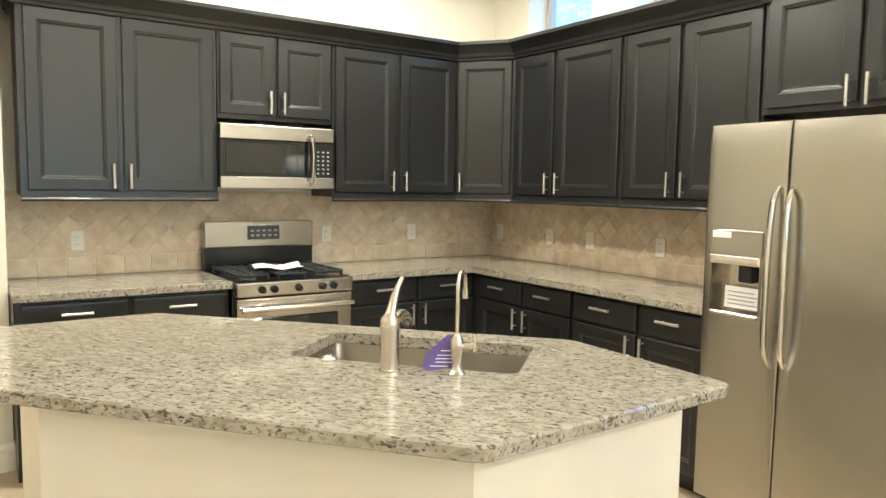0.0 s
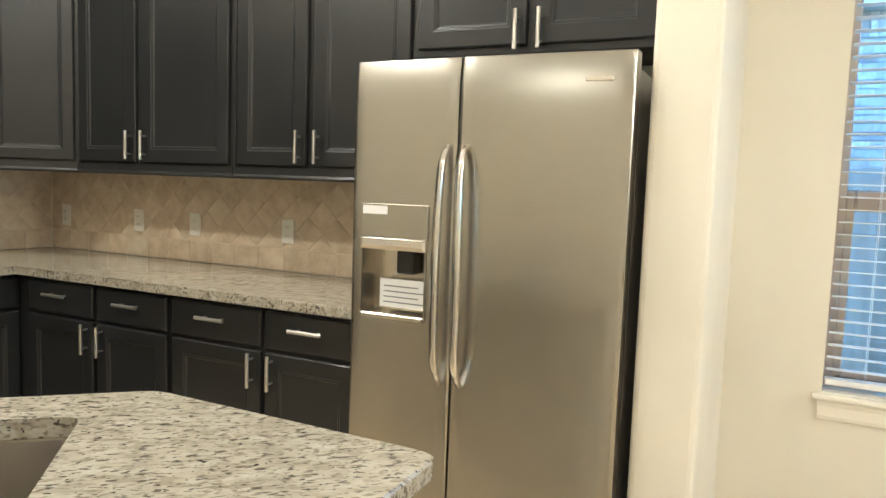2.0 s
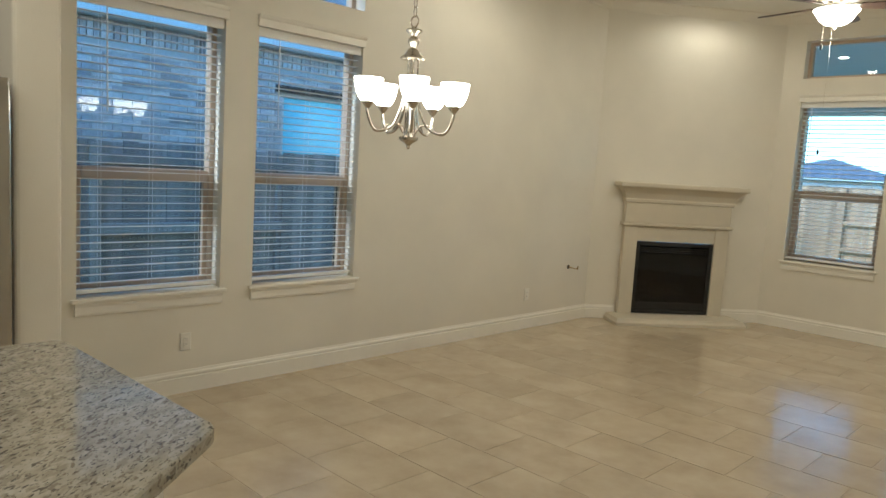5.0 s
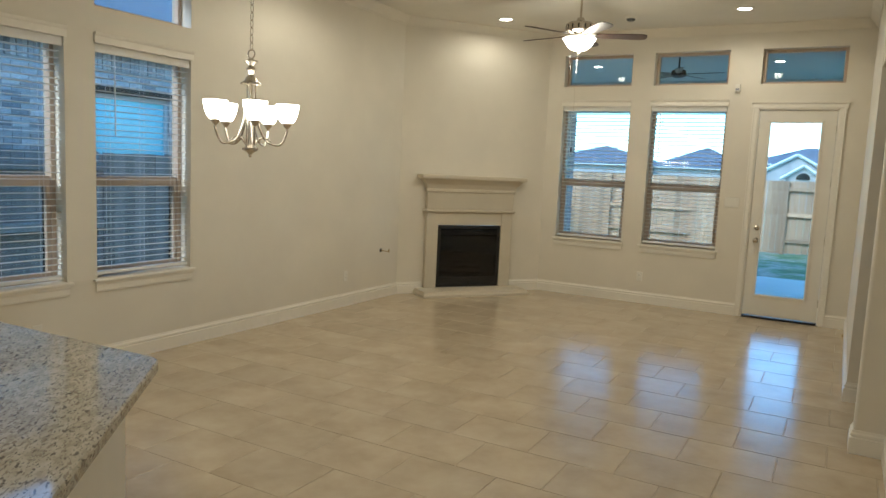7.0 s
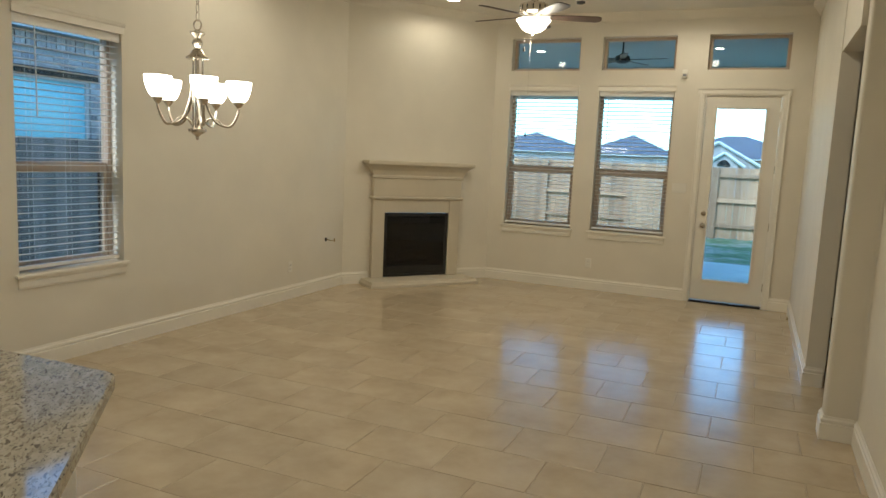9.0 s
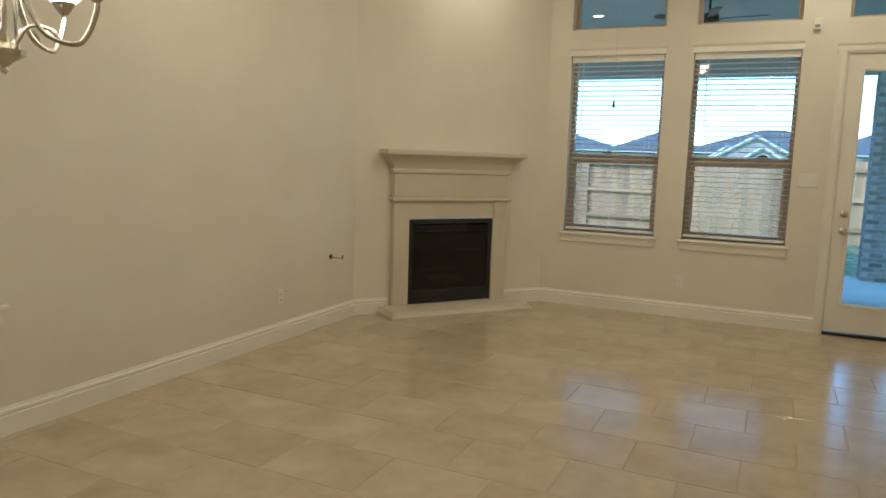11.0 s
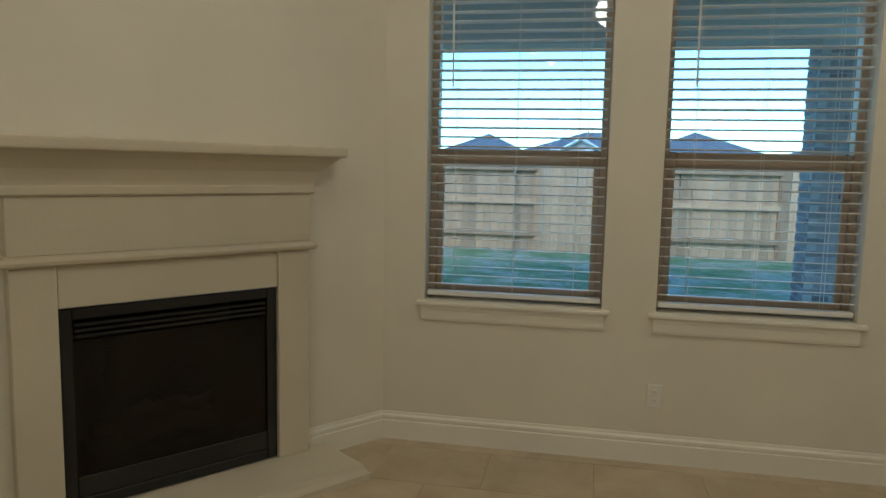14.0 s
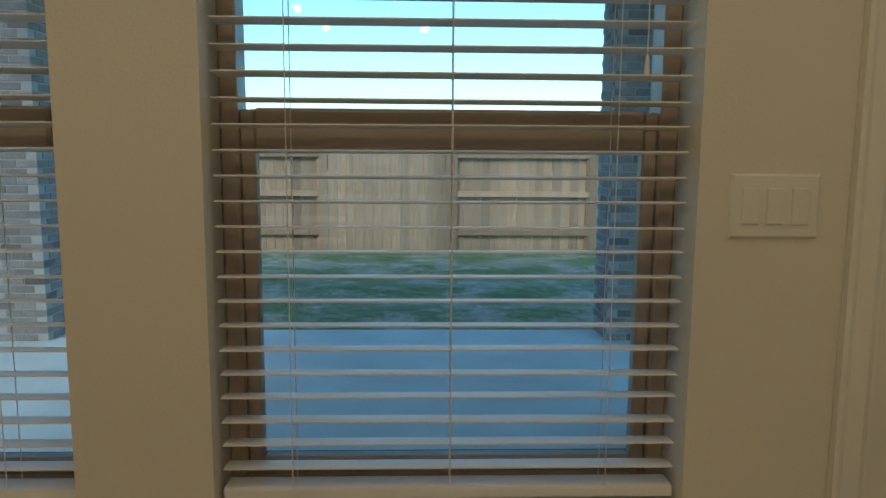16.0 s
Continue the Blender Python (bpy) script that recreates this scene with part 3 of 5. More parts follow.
def door_front(x0, x1, z0, z1, stile=0.058):
    s = stile
    return loops([(x0 + i, x1 - i, z0 + i, z1 - i, y) for i, y in ((0, 0), (0, -0.016), (0.004, -0.020), (s, -0.020), (s + 0.004, -0.0165), (s + 0.012, -0.015), (s + 0.016, -0.010), (s + 0.022, -0.009))])


def drawer_front(x0, x1, z0, z1):
    return loops([(x0 + i, x1 - i, z0 + i, z1 - i, y) for i, y in ((0, 0), (0, -0.014), (0.006, -0.019), (0.014, -0.020))])


def pull(x, z, length, upright, y=-0.020):
    bm, h = bmesh.new(), length / 2
    for s in (-0.62, 0.62):
        p = (x, z + s * h) if upright else (x + s * h, z)
        rod((p[0], y, p[1]), (p[0], y - 0.030, p[1]), 0.0045, 8, bm=bm)
    a, b = ((x, y - 0.032, z - h), (x, y - 0.032, z + h)) if upright else ((x - h, y - 0.032, z), (x + h, y - 0.032, z))
    rod(a, b, 0.0078, 10, bm=bm)
    return bm


def upper_cabinet(at, rz, w, h, doors, label, depth=0.325, light_rail=True, handle_z=0.002):
    o = thing("upper_cabinet", at, rz, label, "cabinet", "espresso upper cabinets")
    part("body", box(0.001, w - 0.001, 0.0, depth, 0.0, h, 0.002), M_CAB, o)
    for x0, x1, side in doors:
        d = part("door", door_front(x0, x1, 0.028, h - 0.02), M_CAB, o)
        hx = x1 - 0.028 if side > 0 else x0 + 0.028
        part("handle", pull(hx, 0.028 + handle_z + 0.075, 0.132, True), M_PULL, d, "brushed nickel bar pull", True)
    if light_rail:
        part("light_rail", sweep([(0.0, -0.03), (0.02, -0.03), (0.026, -0.02), (0.020, -0.010), (0.020, 0.018), (0.0, 0.018)], [(w - 0.001, 0.0005), (0.001, 0.0005)]), M_CAB, o)
    return o


UH = 0.958
UZ = 1.412
upper_cabinet((0.45, 4.37, UZ), 0, 0.99, UH, [(0.035, 0.460, 1), (0.487, 0.965, -1)], "tall espresso upper cabinet with two closed doors over the counter")
upper_cabinet((1.442, 4.37, 1.862), 0, 0.718, UH + UZ - 1.862, [(0.014, 0.334, 1), (0.362, 0.704, -1)], "short espresso cabinet with two doors above the microwave", light_rail=False)
upper_cabinet((2.162, 4.37, UZ), 0, 0.955, UH, [(0.02, 0.455, 1), (0.497, 0.935, -1)], "tall espresso upper cabinet beside the microwave")
upper_cabinet((3.37, 4.03, UZ), -90, 0.985, UH, [(0.02, 0.402, 1), (0.442, 0.955, -1)], "tall espresso upper cabinet on the refrigerator wall")
upper_cabinet((3.37, 3.043, UZ), -90, 0.86, UH, [(0.02, 0.378, 1), (0.414, 0.845, -1)], "tall espresso upper cabinet next to the refrigerator")
upper_cabinet((3.345, 2.18, 1.845), -90, 0.902, UH + UZ - 1.845 + 0.035, [(0.03, 0.440, 1), (0.466, 0.872, -1)], "wide espresso cabinet above the refrigerator", depth=0.35, light_rail=False, handle_z=-0.03)


def corner_cabinet():
    a, b = Vector((3.12, 4.37)), Vector((3.37, 4.03))
    w, ang = (b - a).length, math.degrees(math.atan2(b.y - a.y, b.x - a.x))
    o = thing("corner_cabinet", (a.x, a.y, UZ), ang, "diagonal espresso corner cabinet with one closed door", "cabinet", "espresso upper cabinets")
    inv = pose(0, 0, 0, 0, 0, -ang)
    poly = [inv @ Vector((p[0] - a.x, p[1] - a.y, 0)) for p in ((3.12, 4.372), (3.368, 4.031), (3.694, 4.031), (3.694, 4.694), (3.12, 4.694))]
    part("body", prism([(p.x, p.y) for p in poly], 0, UH), M_CAB, o)
    d = part("door", door_front(0.02, w - 0.02, 0.028, UH - 0.02, 0.05), M_CAB, o)
    part("handle", pull(0.048, 0.105, 0.132, True), M_PULL, d, "brushed nickel bar pull", True)
    part("light_rail", sweep([(0.0, -0.03), (0.02, -0.03), (0.026, -0.02), (0.020, -0.010), (0.020, 0.018), (0.0, 0.018)], [(w - 0.006, 0.0), (0.006, 0.0)]), M_CAB, o)


corner_cabinet()
CT = UZ + UH
crown = part("cabinet_crown", sweep([(-0.02, CT - 0.012), (0.022, CT - 0.012), (0.026, CT + 0.004), (0.034, CT + 0.010), (0.040, CT + 0.03), (0.066, CT + 0.062), (0.084, CT + 0.078), (0.090, CT + 0.084), (0.090, CT + 0.105), (-0.02, CT + 0.105)],
                                [(3.345, 1.277), (3.345, 2.18), (3.37, 2.19), (3.37, 4.03), (3.12, 4.37), (0.45, 4.37), (0.45, 4.69)]), M_CAB)
tagged(crown, "stepped espresso crown moulding on the upper cabinets", "crown moulding")


def base_cabinet(at, rz, w, units, label, depth=0.60):
    """units: (x0, x1, handle side) with a drawer over a door each."""
    o = thing("base_cabinet", at, rz, label, "cabinet", "espresso base cabinets")
    bm = box(0.001, w - 0.001, 0.0, depth, 0.10, 0.911)
    box(0.001, w - 0.001, 0.07, depth, 0.0, 0.10, 0, bm)
    part("body", bm, M_CAB, o)
    for x0, x1, side in units:
        d = part("drawer", drawer_front(x0, x1, 0.752, 0.893), M_CAB, o)
        part("handle", pull((x0 + x1) / 2, 0.838, 0.14, False), M_PULL, d, "brushed nickel bar pull", True)
        d = part("door", door_front(x0, x1, 0.118, 0.736), M_CAB, o)
        hx = x1 - 0.035 if side > 0 else x0 + 0.035
        part("handle", pull(hx, 0.665, 0.132, True), M_PULL, d, "brushed nickel bar pull", True)
    return o


base_cabinet((0.385, 4.09, 0), 0, 1.025, [(0.03, 0.51, 1), (0.53, 1.01, -1)], "espresso base cabinet with drawers at the pantry end of the range")
base_cabinet((2.135, 4.09, 0), 0, 0.955, [(0.015, 0.485, 1), (0.503, 0.94, -1)], "espresso base cabinet with drawers beside the range")
base_cabinet((3.09, 4.03, 0), -90, 0.905, [(0.03, 0.46, 1), (0.487, 0.895, -1)], "espresso base cabinet with drawers on the refrigerator wall")
base_cabinet((3.09, 3.124, 0), -90, 0.905, [(0.02, 0.475, 1), (0.498, 0.897, -1)], "espresso base cabinet with drawers next to the refrigerator")
ob = part("corner_filler", box(3.0905, 3.69, 4.031, 4.69, 0.0, 0.911), M_CAB)
tagged(ob, "plain espresso blind corner filler of the base cabinets", "cabinet")
ob = part("countertop", prism([(0.384, 4.045), (1.418, 4.045), (1.418, 4.694), (0.384, 4.694)], 0.912, 0.950, bevel=0.006), M_GRANITE)
tagged(ob, "polished cream granite countertop with dark flecks by the range", "countertop", "granite countertops")
ob = part("countertop", prism([(2.128, 4.045), (3.045, 4.045), (3.045, 2.225), (3.694, 2.225), (3.694, 4.694), (2.128, 4.694)], 0.912, 0.950, bevel=0.006), M_GRANITE)
tagged(ob, "polished cream granite countertop turning the kitchen corner", "countertop", "granite countertops")


def knob(o, x, y, z, r=0.019):
    rot = Matrix.Translation((x, y, z)) @ Matrix.Rotation(radians(90), 4, "X")
    k = part("knob", lathe([(r * 1.15, 0), (r * 1.15, 0.004), (r, 0.007), (r * 0.92, 0.026), (r * 0.8, 0.029), (0.001, 0.029)], 16, m=rot), M_BLACK, o, "black control knob", True)
    part("pointer", box(x - 0.0035, x + 0.0035, y - 0.038, y - 0.028, z - r * 0.95, z + r * 0.95, 0.0015), M_BLACK, k)


def gas_range():
    W = 0.706
    o = thing("gas_range", (1.42, 4.03, 0), 0, "freestanding stainless gas range with black cooktop and grates", "stove")
    part("body", box(0.002, W - 0.002, 0.03, 0.64, 0.03, 0.90, 0.004), M_BLACK, o)
    part("cooktop", box(0.0, W, -0.02, 0.60, 0.90, 0.945, 0.012, segs=2), M_BLACK, o, "glossy black cooktop")
    part("control_panel", box(0.004, W - 0.004, -0.045, 0.03, 0.865, 0.945, 0.008, segs=2), M_STEEL, o)
    for kx in (0.145, 0.215, 0.36, 0.505, 0.575):
        knob(o, kx, -0.045, 0.903)
    d = part("oven_door", box(0.006, W - 0.006, -0.035, 0.028, 0.20, 0.855, 0.008, segs=2), M_STEEL, o)
    part("oven_window", box(0.095, W - 0.095, -0.040, -0.030, 0.36, 0.745, 0.006), M_DGLASS, d, "dark oven window")
    bm = rod((0.02, -0.085, 0.80), (W - 0.02, -0.085, 0.80), 0.014, 14)
    for hx in (0.045, W - 0.045):
        rod((hx, -0.030, 0.80), (hx, -0.085, 0.80), 0.010, 10, bm=bm)
    part("oven_handle", bm, M_CHROME, d, "chrome towel-bar handle", True)
    part("drawer", box(0.006, W - 0.006, -0.03, 0.028, 0.05, 0.192, 0.006), M_STEEL, o)
    part("vent_riser", loops([(0.0, W, 0.935, 1.09, 0.565), (0.0, W, 0.935, 1.09, 0.60), (0, W, 0.935, 1.09, 0.64)]), M_BLACK, o)
    b = part("backguard", box(0.0, W, 0.555, 0.645, 1.085, 1.25, 0.010, segs=2), M_STEEL, o)
    part("display", box(0.265, 0.475, 0.550, 0.558, 1.135, 1.222, 0.003), M_DISPLAY, b, "dark control display")
    bm = bmesh.new()
    for r in range(2):
        for c in range(5):
            box(0.285 + c * 0.038, 0.305 + c * 0.038, 0.5485, 0.551, 1.155 + r * 0.03, 1.167 + r * 0.03, 0, bm)
    part("display_key", bm, M_INK, b)
    for gx in (0.03, 0.262, 0.485):
        w = 0.19 if gx != 0.262 else 0.18
        bm = bmesh.new()
        for k in range(3):
            box(gx + k * w / 2 - 0.006 + (0.006 if k == 0 else -0.006 if k == 2 else 0), gx + k * w / 2 + 0.006 + (0.006 if k == 0 else -0.006 if k == 2 else 0), 0.03, 0.53, 0.968, 0.982, 0.002, bm)
        for k in range(6):
            box(gx, gx + w, 0.03 + k * 0.0976, 0.042 + k * 0.0976, 0.966, 0.980, 0.002, bm)
        for fx in (gx + 0.004, gx + w - 0.016):
            for fy in (0.032, 0.516):
                box(fx, fx + 0.012, fy, fy + 0.012, 0.944, 0.968, 0, bm)
        part("grate", bm, M_IRON, o, "black cast-iron grate")
    for bx, by in ((0.125, 0.15), (0.125, 0.42), (0.352, 0.28), (0.58, 0.15), (0.58, 0.42)):
        m = Matrix.Translation((bx, by, 0.945))
        part("burner", lathe([(0.055, 0), (0.050, 0.006), (0.036, 0.010), (0.036, 0.016), (0.001, 0.018)], 18, m=m), M_IRON, o, smooth=True)


gas_range()


def paper_sheet():
    bm, n = bmesh.new(), 9
    g = [[bm.verts.new((0.28 * (i / n - 0.5), 0.21 * (j / n - 0.5), 0.004 + 0.008 * math.sin(i * 0.9) * math.cos(j * 0.7) + 0.020 * max(0, i / n - 0.6) ** 1.0 * j / n)) for j in range(n + 1)] for i in range(n + 1)]
    for i in range(n):
        for j in range(n):
            bm.faces.new((g[i][j], g[i + 1][j], g[i + 1][j + 1], g[i][j + 1]))
    ob = part("paper_manual", bm, M_PAPER, smooth=True)
    s = ob.modifiers.new("thick", "SOLIDIFY")
    s.thickness = 0.003
    ob.matrix_basis = pose(1.76, 4.27, 0.990, 0, 0, -14)
    tagged(ob, "crumpled white paper manual lying on the range grates", "paper")


paper_sheet()


def microwave():
    W, H = 0.710, 0.372
    o = thing("microwave", (1.438, 4.31, 1.459), 0, "stainless over-the-range microwave with black glass door", "microwave")
    part("body", box(0.002, W - 0.002, 0.025, 0.375, 0.004, H - 0.002, 0.004), M_BLACK, o)
    d = part("door", box(0.0, 0.555, 0.0, 0.026, 0.072, H - 0.088, 0.004), M_DGLASS, o, "black glass door")
    part("window", box(0.03, 0.47, -0.0025, 0.004, 0.085, H - 0.10, 0.006), M_DGLASS, d)
    part("top_band", box(0.0, W, -0.006, 0.026, H - 0.086, H, 0.005, segs=2), M_STEEL, o, "stainless top band")
    part("bottom_band", box(0.0, W, -0.006, 0.026, 0.0, 0.070, 0.005, segs=2), M_STEEL, o, "stainless bottom band")
    c = part("control_panel", box(0.557, W, 0.0, 0.026, 0.072, H - 0.088, 0.003), M_BLACK, o)
    for r in range(6):
        for k in range(3):
            part("key", box(0.598 + k * 0.033, 0.611 + k * 0.033, -0.002, 0.002, 0.092 + r * 0.026, 0.101 + r * 0.026), M_INK, c)
    part("sticker", box(0.572, 0.588, -0.002, 0.002, 0.073, 0.103), M_TAG, c, "small yellow sticker")
    pts = curve_pts([(0.545, -0.006, H - 0.045), (0.548, -0.050, H - 0.075), (0.552, -0.062, H * 0.5), (0.548, -0.050, 0.055), (0.545, -0.006, 0.03)])
    part("handle", tube(pts, 0.011, 10, flat=1.2), M_CHROME, o, "curved chrome handle", True)


microwave()


def contour_door(xs, zs, x_mid, hole=None, back=0.075):
    """Door skin that bows slightly across and rolls back at its top and bottom edges."""
    half = (xs[-1] - xs[0]) / 2

    def face_y(x, z):
        y = 0.006 * ((x - x_mid) / 0.46) ** 2
        y += 0.013 * max(0.0, (z - 1.60) / 0.18) ** 2.2
        return y + 0.005 * max(0.0, (abs(x - (xs[0] + xs[-1]) / 2) - half + 0.012) / 0.012) ** 2

    bm = bmesh.new()
    grid = {(i, k): bm.verts.new((x, face_y(x, z), z)) for i, x in enumerate(xs) for k, z in enumerate(zs)}
    for i in range(len(xs) - 1):
        for k in range(len(zs) - 1):
            cx, cz = (xs[i] + xs[i + 1]) / 2, (zs[k] + zs[k + 1]) / 2
            if hole and hole[0] < cx < hole[1] and hole[2] < cz < hole[3]:
                continue
            bm.faces.new((grid[i, k], grid[i + 1, k], grid[i + 1, k + 1], grid[i, k + 1]))
    rim = [e for e in bm.edges if len(e.link_faces) == 1]
    grown = bmesh.ops.extrude_edge_only(bm, edges=rim)["geom"]
    for v in grown:
        if isinstance(v, bmesh.types.BMVert):
            v.co.y = back
    bmesh.ops.delete(bm, geom=[v for v in bm.verts if not v.link_faces], context="VERTS")
    return bm


def spread(a, b, n):
    return [a + (b - a) * k / n for k in range(n + 1)]


def refrigerator():
    W, SP = 0.912, 0.382
    o = thing("refrigerator", (3.005, 2.212, 0), -90, "stainless side-by-side refrigerator with ice dispenser", "refrigerator")
    part("body", box(0.006, W - 0.006, 0.085, 0.68, 0.03, 1.745, 0.006), M_CASE, o, "grey painted cabinet")
    part("hinge_cover", box(W - 0.10, W - 0.012, 0.03, 0.15, 1.746, 1.775, 0.006), M_DISPLAY, o)
    part("kick_grille", box(0.02, W - 0.02, 0.075, 0.10, 0.012, 0.075, 0.004), M_BLACK, o)
    for fx in (0.06, W - 0.06):
        part("foot", rod((fx, 0.12, 0.0), (fx, 0.12, 0.031), 0.02, 10), M_BLACK, o)
    dx0, dx1, dz0, dz1 = 0.045, 0.287, 0.945, 1.205
    zs = [0.08, 0.5, dz0, dz1, 1.4] + spread(1.58, 1.78, 14)
    fz = part("freezer_door", contour_door([0.0, 0.004, 0.008, 0.013, dx0, 0.17, dx1, 0.33, SP - 0.015, SP - 0.010, SP - 0.006, SP - 0.003], zs, W / 2, (dx0, dx1, dz0, dz1)), M_STEEL, o, smooth=True)
    rf = part("fridge_door", contour_door([SP + 0.003, SP + 0.006, SP + 0.010, SP + 0.015] + spread(0.44, 0.86, 6) + [W - 0.013, W - 0.008, W - 0.004, W], zs, W / 2), M_STEEL, o, smooth=True)
    part("recess", loops([(dx0 + i, dx1 - i, dz0 + i, dz1 - i, y) for i, y in ((0.0, -0.002), (0.006, -0.003), (0.008, 0.01), (0.016, 0.07))], cap=False), M_STEEL, fz)
    part("recess_back", box(dx0 + 0.01, dx1 - 0.01, 0.068, 0.074, dz0 + 0.01, dz1 - 0.01), M_NICKEL, fz)
    part("dispenser_panel", box(dx0 - 0.004, dx1 + 0.004, -0.006, 0.0, dz1 + 0.002, 1.32, 0.003), M_STEEL, fz)
    part("dispenser_hood", loops([(dx0, dx1, dz1 - 0.035, dz1 + 0.003, 0.02), (dx0, dx1, dz1 - 0.035, dz1 + 0.003, -0.012), (dx0 + 0.01, dx1 - 0.01, dz1 - 0.02, dz1, -0.018)]), M_CHROME, fz, "bright dispenser hood")
    part("paddle", box(0.165, 0.235, 0.02, 0.06, dz0 + 0.145, dz1 - 0.035, 0.006), M_BLACK, fz, "black ice paddle")
    part("drip_tray", box(dx0 + 0.005, dx1 - 0.005, -0.012, 0.066, dz0 - 0.006, dz0 + 0.012, 0.003), M_NICKEL, fz)
    part("paper_label", box(0.10, 0.282, 0.030, 0.033, dz0 + 0.03, dz0 + 0.125), M_PAPER, fz, "white instruction label")
    bm = bmesh.new()
    for k in range(4):
        box(0.115, 0.265 - 0.02 * (k % 2), 0.0285, 0.031, dz0 + 0.045 + k * 0.018, dz0 + 0.049 + k * 0.018, 0, bm)
    part("label_print", bm, M_INK, fz)
    part("sticker", box(0.05, 0.142, -0.0085, -0.0055, 1.285, 1.312), M_PAPER, fz, "white sticker")
    part("badge", box(W - 0.14, W - 0.06, 0.002, 0.012, 1.695, 1.709, 0.002), M_NICKEL, rf, "plain metal name badge")
    for hx, lean, door in ((SP - 0.031, 0.002, fz), (SP + 0.034, -0.003, rf)):
        pts = curve_pts([(hx + lean * 1.2, -0.004, 1.505), (hx + lean * 0.6, -0.032, 1.475), (hx, -0.052, 1.40), (hx - lean * 1.6, -0.060, 1.13), (hx - lean * 1.2, -0.056, 0.86), (hx - lean, -0.030, 0.79), (hx - lean, -0.004, 0.755)], 7)
        n = len(pts)
        part("handle", tube(pts, 0.014, 12, radii=[0.012 + 0.006 * math.sin(math.pi * i / (n - 1)) for i in range(n)], flat=0.75), M_CHROME, door, "bowed metal handle", True)


refrigerator()

# island
ISL = [(1.13, 1.375), (2.06, 1.405), (2.075, 2.085), (0.885, 3.385), (0.26, 3.36), (0.265, 2.41)]
SINK_AT, SINK_ROT, SL, SW = (1.478, 2.225), -48.5, 0.76, 0.40


def inset(poly, d):
    n, out = len(poly), []
    for i in range(n):
        p, a, b = Vector(poly[i]), Vector(poly[i - 1]), Vector(poly[(i + 1) % n])
        e1, e2 = (p - a).normalized(), (b - p).normalized()
        n1, n2 = Vector((-e1.y, e1.x)), Vector((-e2.y, e2.x))
        m = (n1 + n2).normalized()
        q = p + m * d / max(0.3, m.dot(n1))
        out.append((q.x, q.y))
    return out


def rounded(l, w, r, n=4):
    pts = []
    for cx, cy, a0 in ((l / 2 - r, w / 2 - r, 0), (-l / 2 + r, w / 2 - r, 90), (-l / 2 + r, -w / 2 + r, 180), (l / 2 - r, -w / 2 + r, 270)):
        pts += [(cx + r * math.cos(radians(a0 + 90 * k / n)), cy + r * math.sin(radians(a0 + 90 * k / n))) for k in range(n + 1)]
    return pts


def island_top():
    bm = bmesh.new()
    c, s = math.cos(radians(SINK_ROT)), math.sin(radians(SINK_ROT))
    hole = [(SINK_AT[0] + c * x - s * y, SINK_AT[1] + s * x + c * y) for x, y in rounded(SL, SW, 0.035)]
    soft = []
    for i, p in enumerate(ISL):
        p, a, b = Vector(p), Vector(ISL[i - 1]), Vector(ISL[(i + 1) % len(ISL)])
        u, v = (a - p).normalized() * 0.03, (b - p).normalized() * 0.03
        soft += [tuple(p + u), tuple(p + (u + v) * 0.28), tuple(p + v)]

    def loop(pts, z):
        vs = [bm.verts.new((x, y, z)) for x, y in pts]
        return vs, [bm.edges.new((vs[k], vs[(k + 1) % len(vs)])) for k in range(len(vs))]

    o1, oe1 = loop(inset(soft, 0.005), 0.93)
    h1, he1 = loop(hole, 0.93)
    bmesh.ops.triangle_fill(bm, use_beauty=True, edges=oe1 + he1)
    o2, _ = loop(soft, 0.925)
    o3, _ = loop(soft, 0.896)
    o4, oe4 = loop(inset(soft, 0.005), 0.891)
    h4, he4 = loop(hole, 0.891)
    bmesh.ops.triangle_fill(bm, use_beauty=True, edges=oe4 + he4)
    for a, b in ((o1, o2), (o2, o3), (o3, o4), (h4, h1)):
        n = len(a)
        for k in range(n):
            bm.faces.new((a[k], a[(k + 1) % n], b[(k + 1) % n], b[k]))
    ob = part("island_countertop", bm, M_GRANITE)
    tagged(ob, "polished cream granite island top with clipped corners and sink cutout", "countertop", "granite countertops")


island_top()
ob = part("kitchen_island", sweep([(0.0, 0.0), (0.03, 0.0), (0.03, 0.89), (0.0, 0.89)], inset(ISL, 0.10), True), M_WALL)
tagged(ob, "cream painted island base under the granite top", "kitchen island")


def sink():
    o = thing("sink", (*SINK_AT, 0.0), SINK_ROT, "undermount stainless steel kitchen sink in the island", "sink")
    bm, rings = bmesh.new(), []
    for l, w, r, z in ((SL + 0.05, SW + 0.05, 0.05, 0.890), (SL + 0.004, SW + 0.004, 0.037, 0.890), (SL - 0.002, SW - 0.002, 0.036, 0.884), (SL - 0.02, SW - 0.02, 0.04, 0.73), (SL - 0.06, SW - 0.06, 0.04, 0.705), (0.10, 0.10, 0.045, 0.698)):
        rings.append([bm.verts.new((x, y, z)) for x, y in rounded(l, w, r)])
    for a, b in zip(rings, rings[1:]):
        for k in range(len(a)):
            bm.faces.new((a[k], a[(k + 1) % len(a)], b[(k + 1) % len(a)], b[k]))
    bm.faces.new(rings[-1])
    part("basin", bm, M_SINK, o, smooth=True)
    part("drain", lathe([(0.055, 0.699), (0.052, 0.703), (0.040, 0.703), (0.034, 0.699), (0.001, 0.699)], 20), M_CHROME, o, smooth=True)


sink()


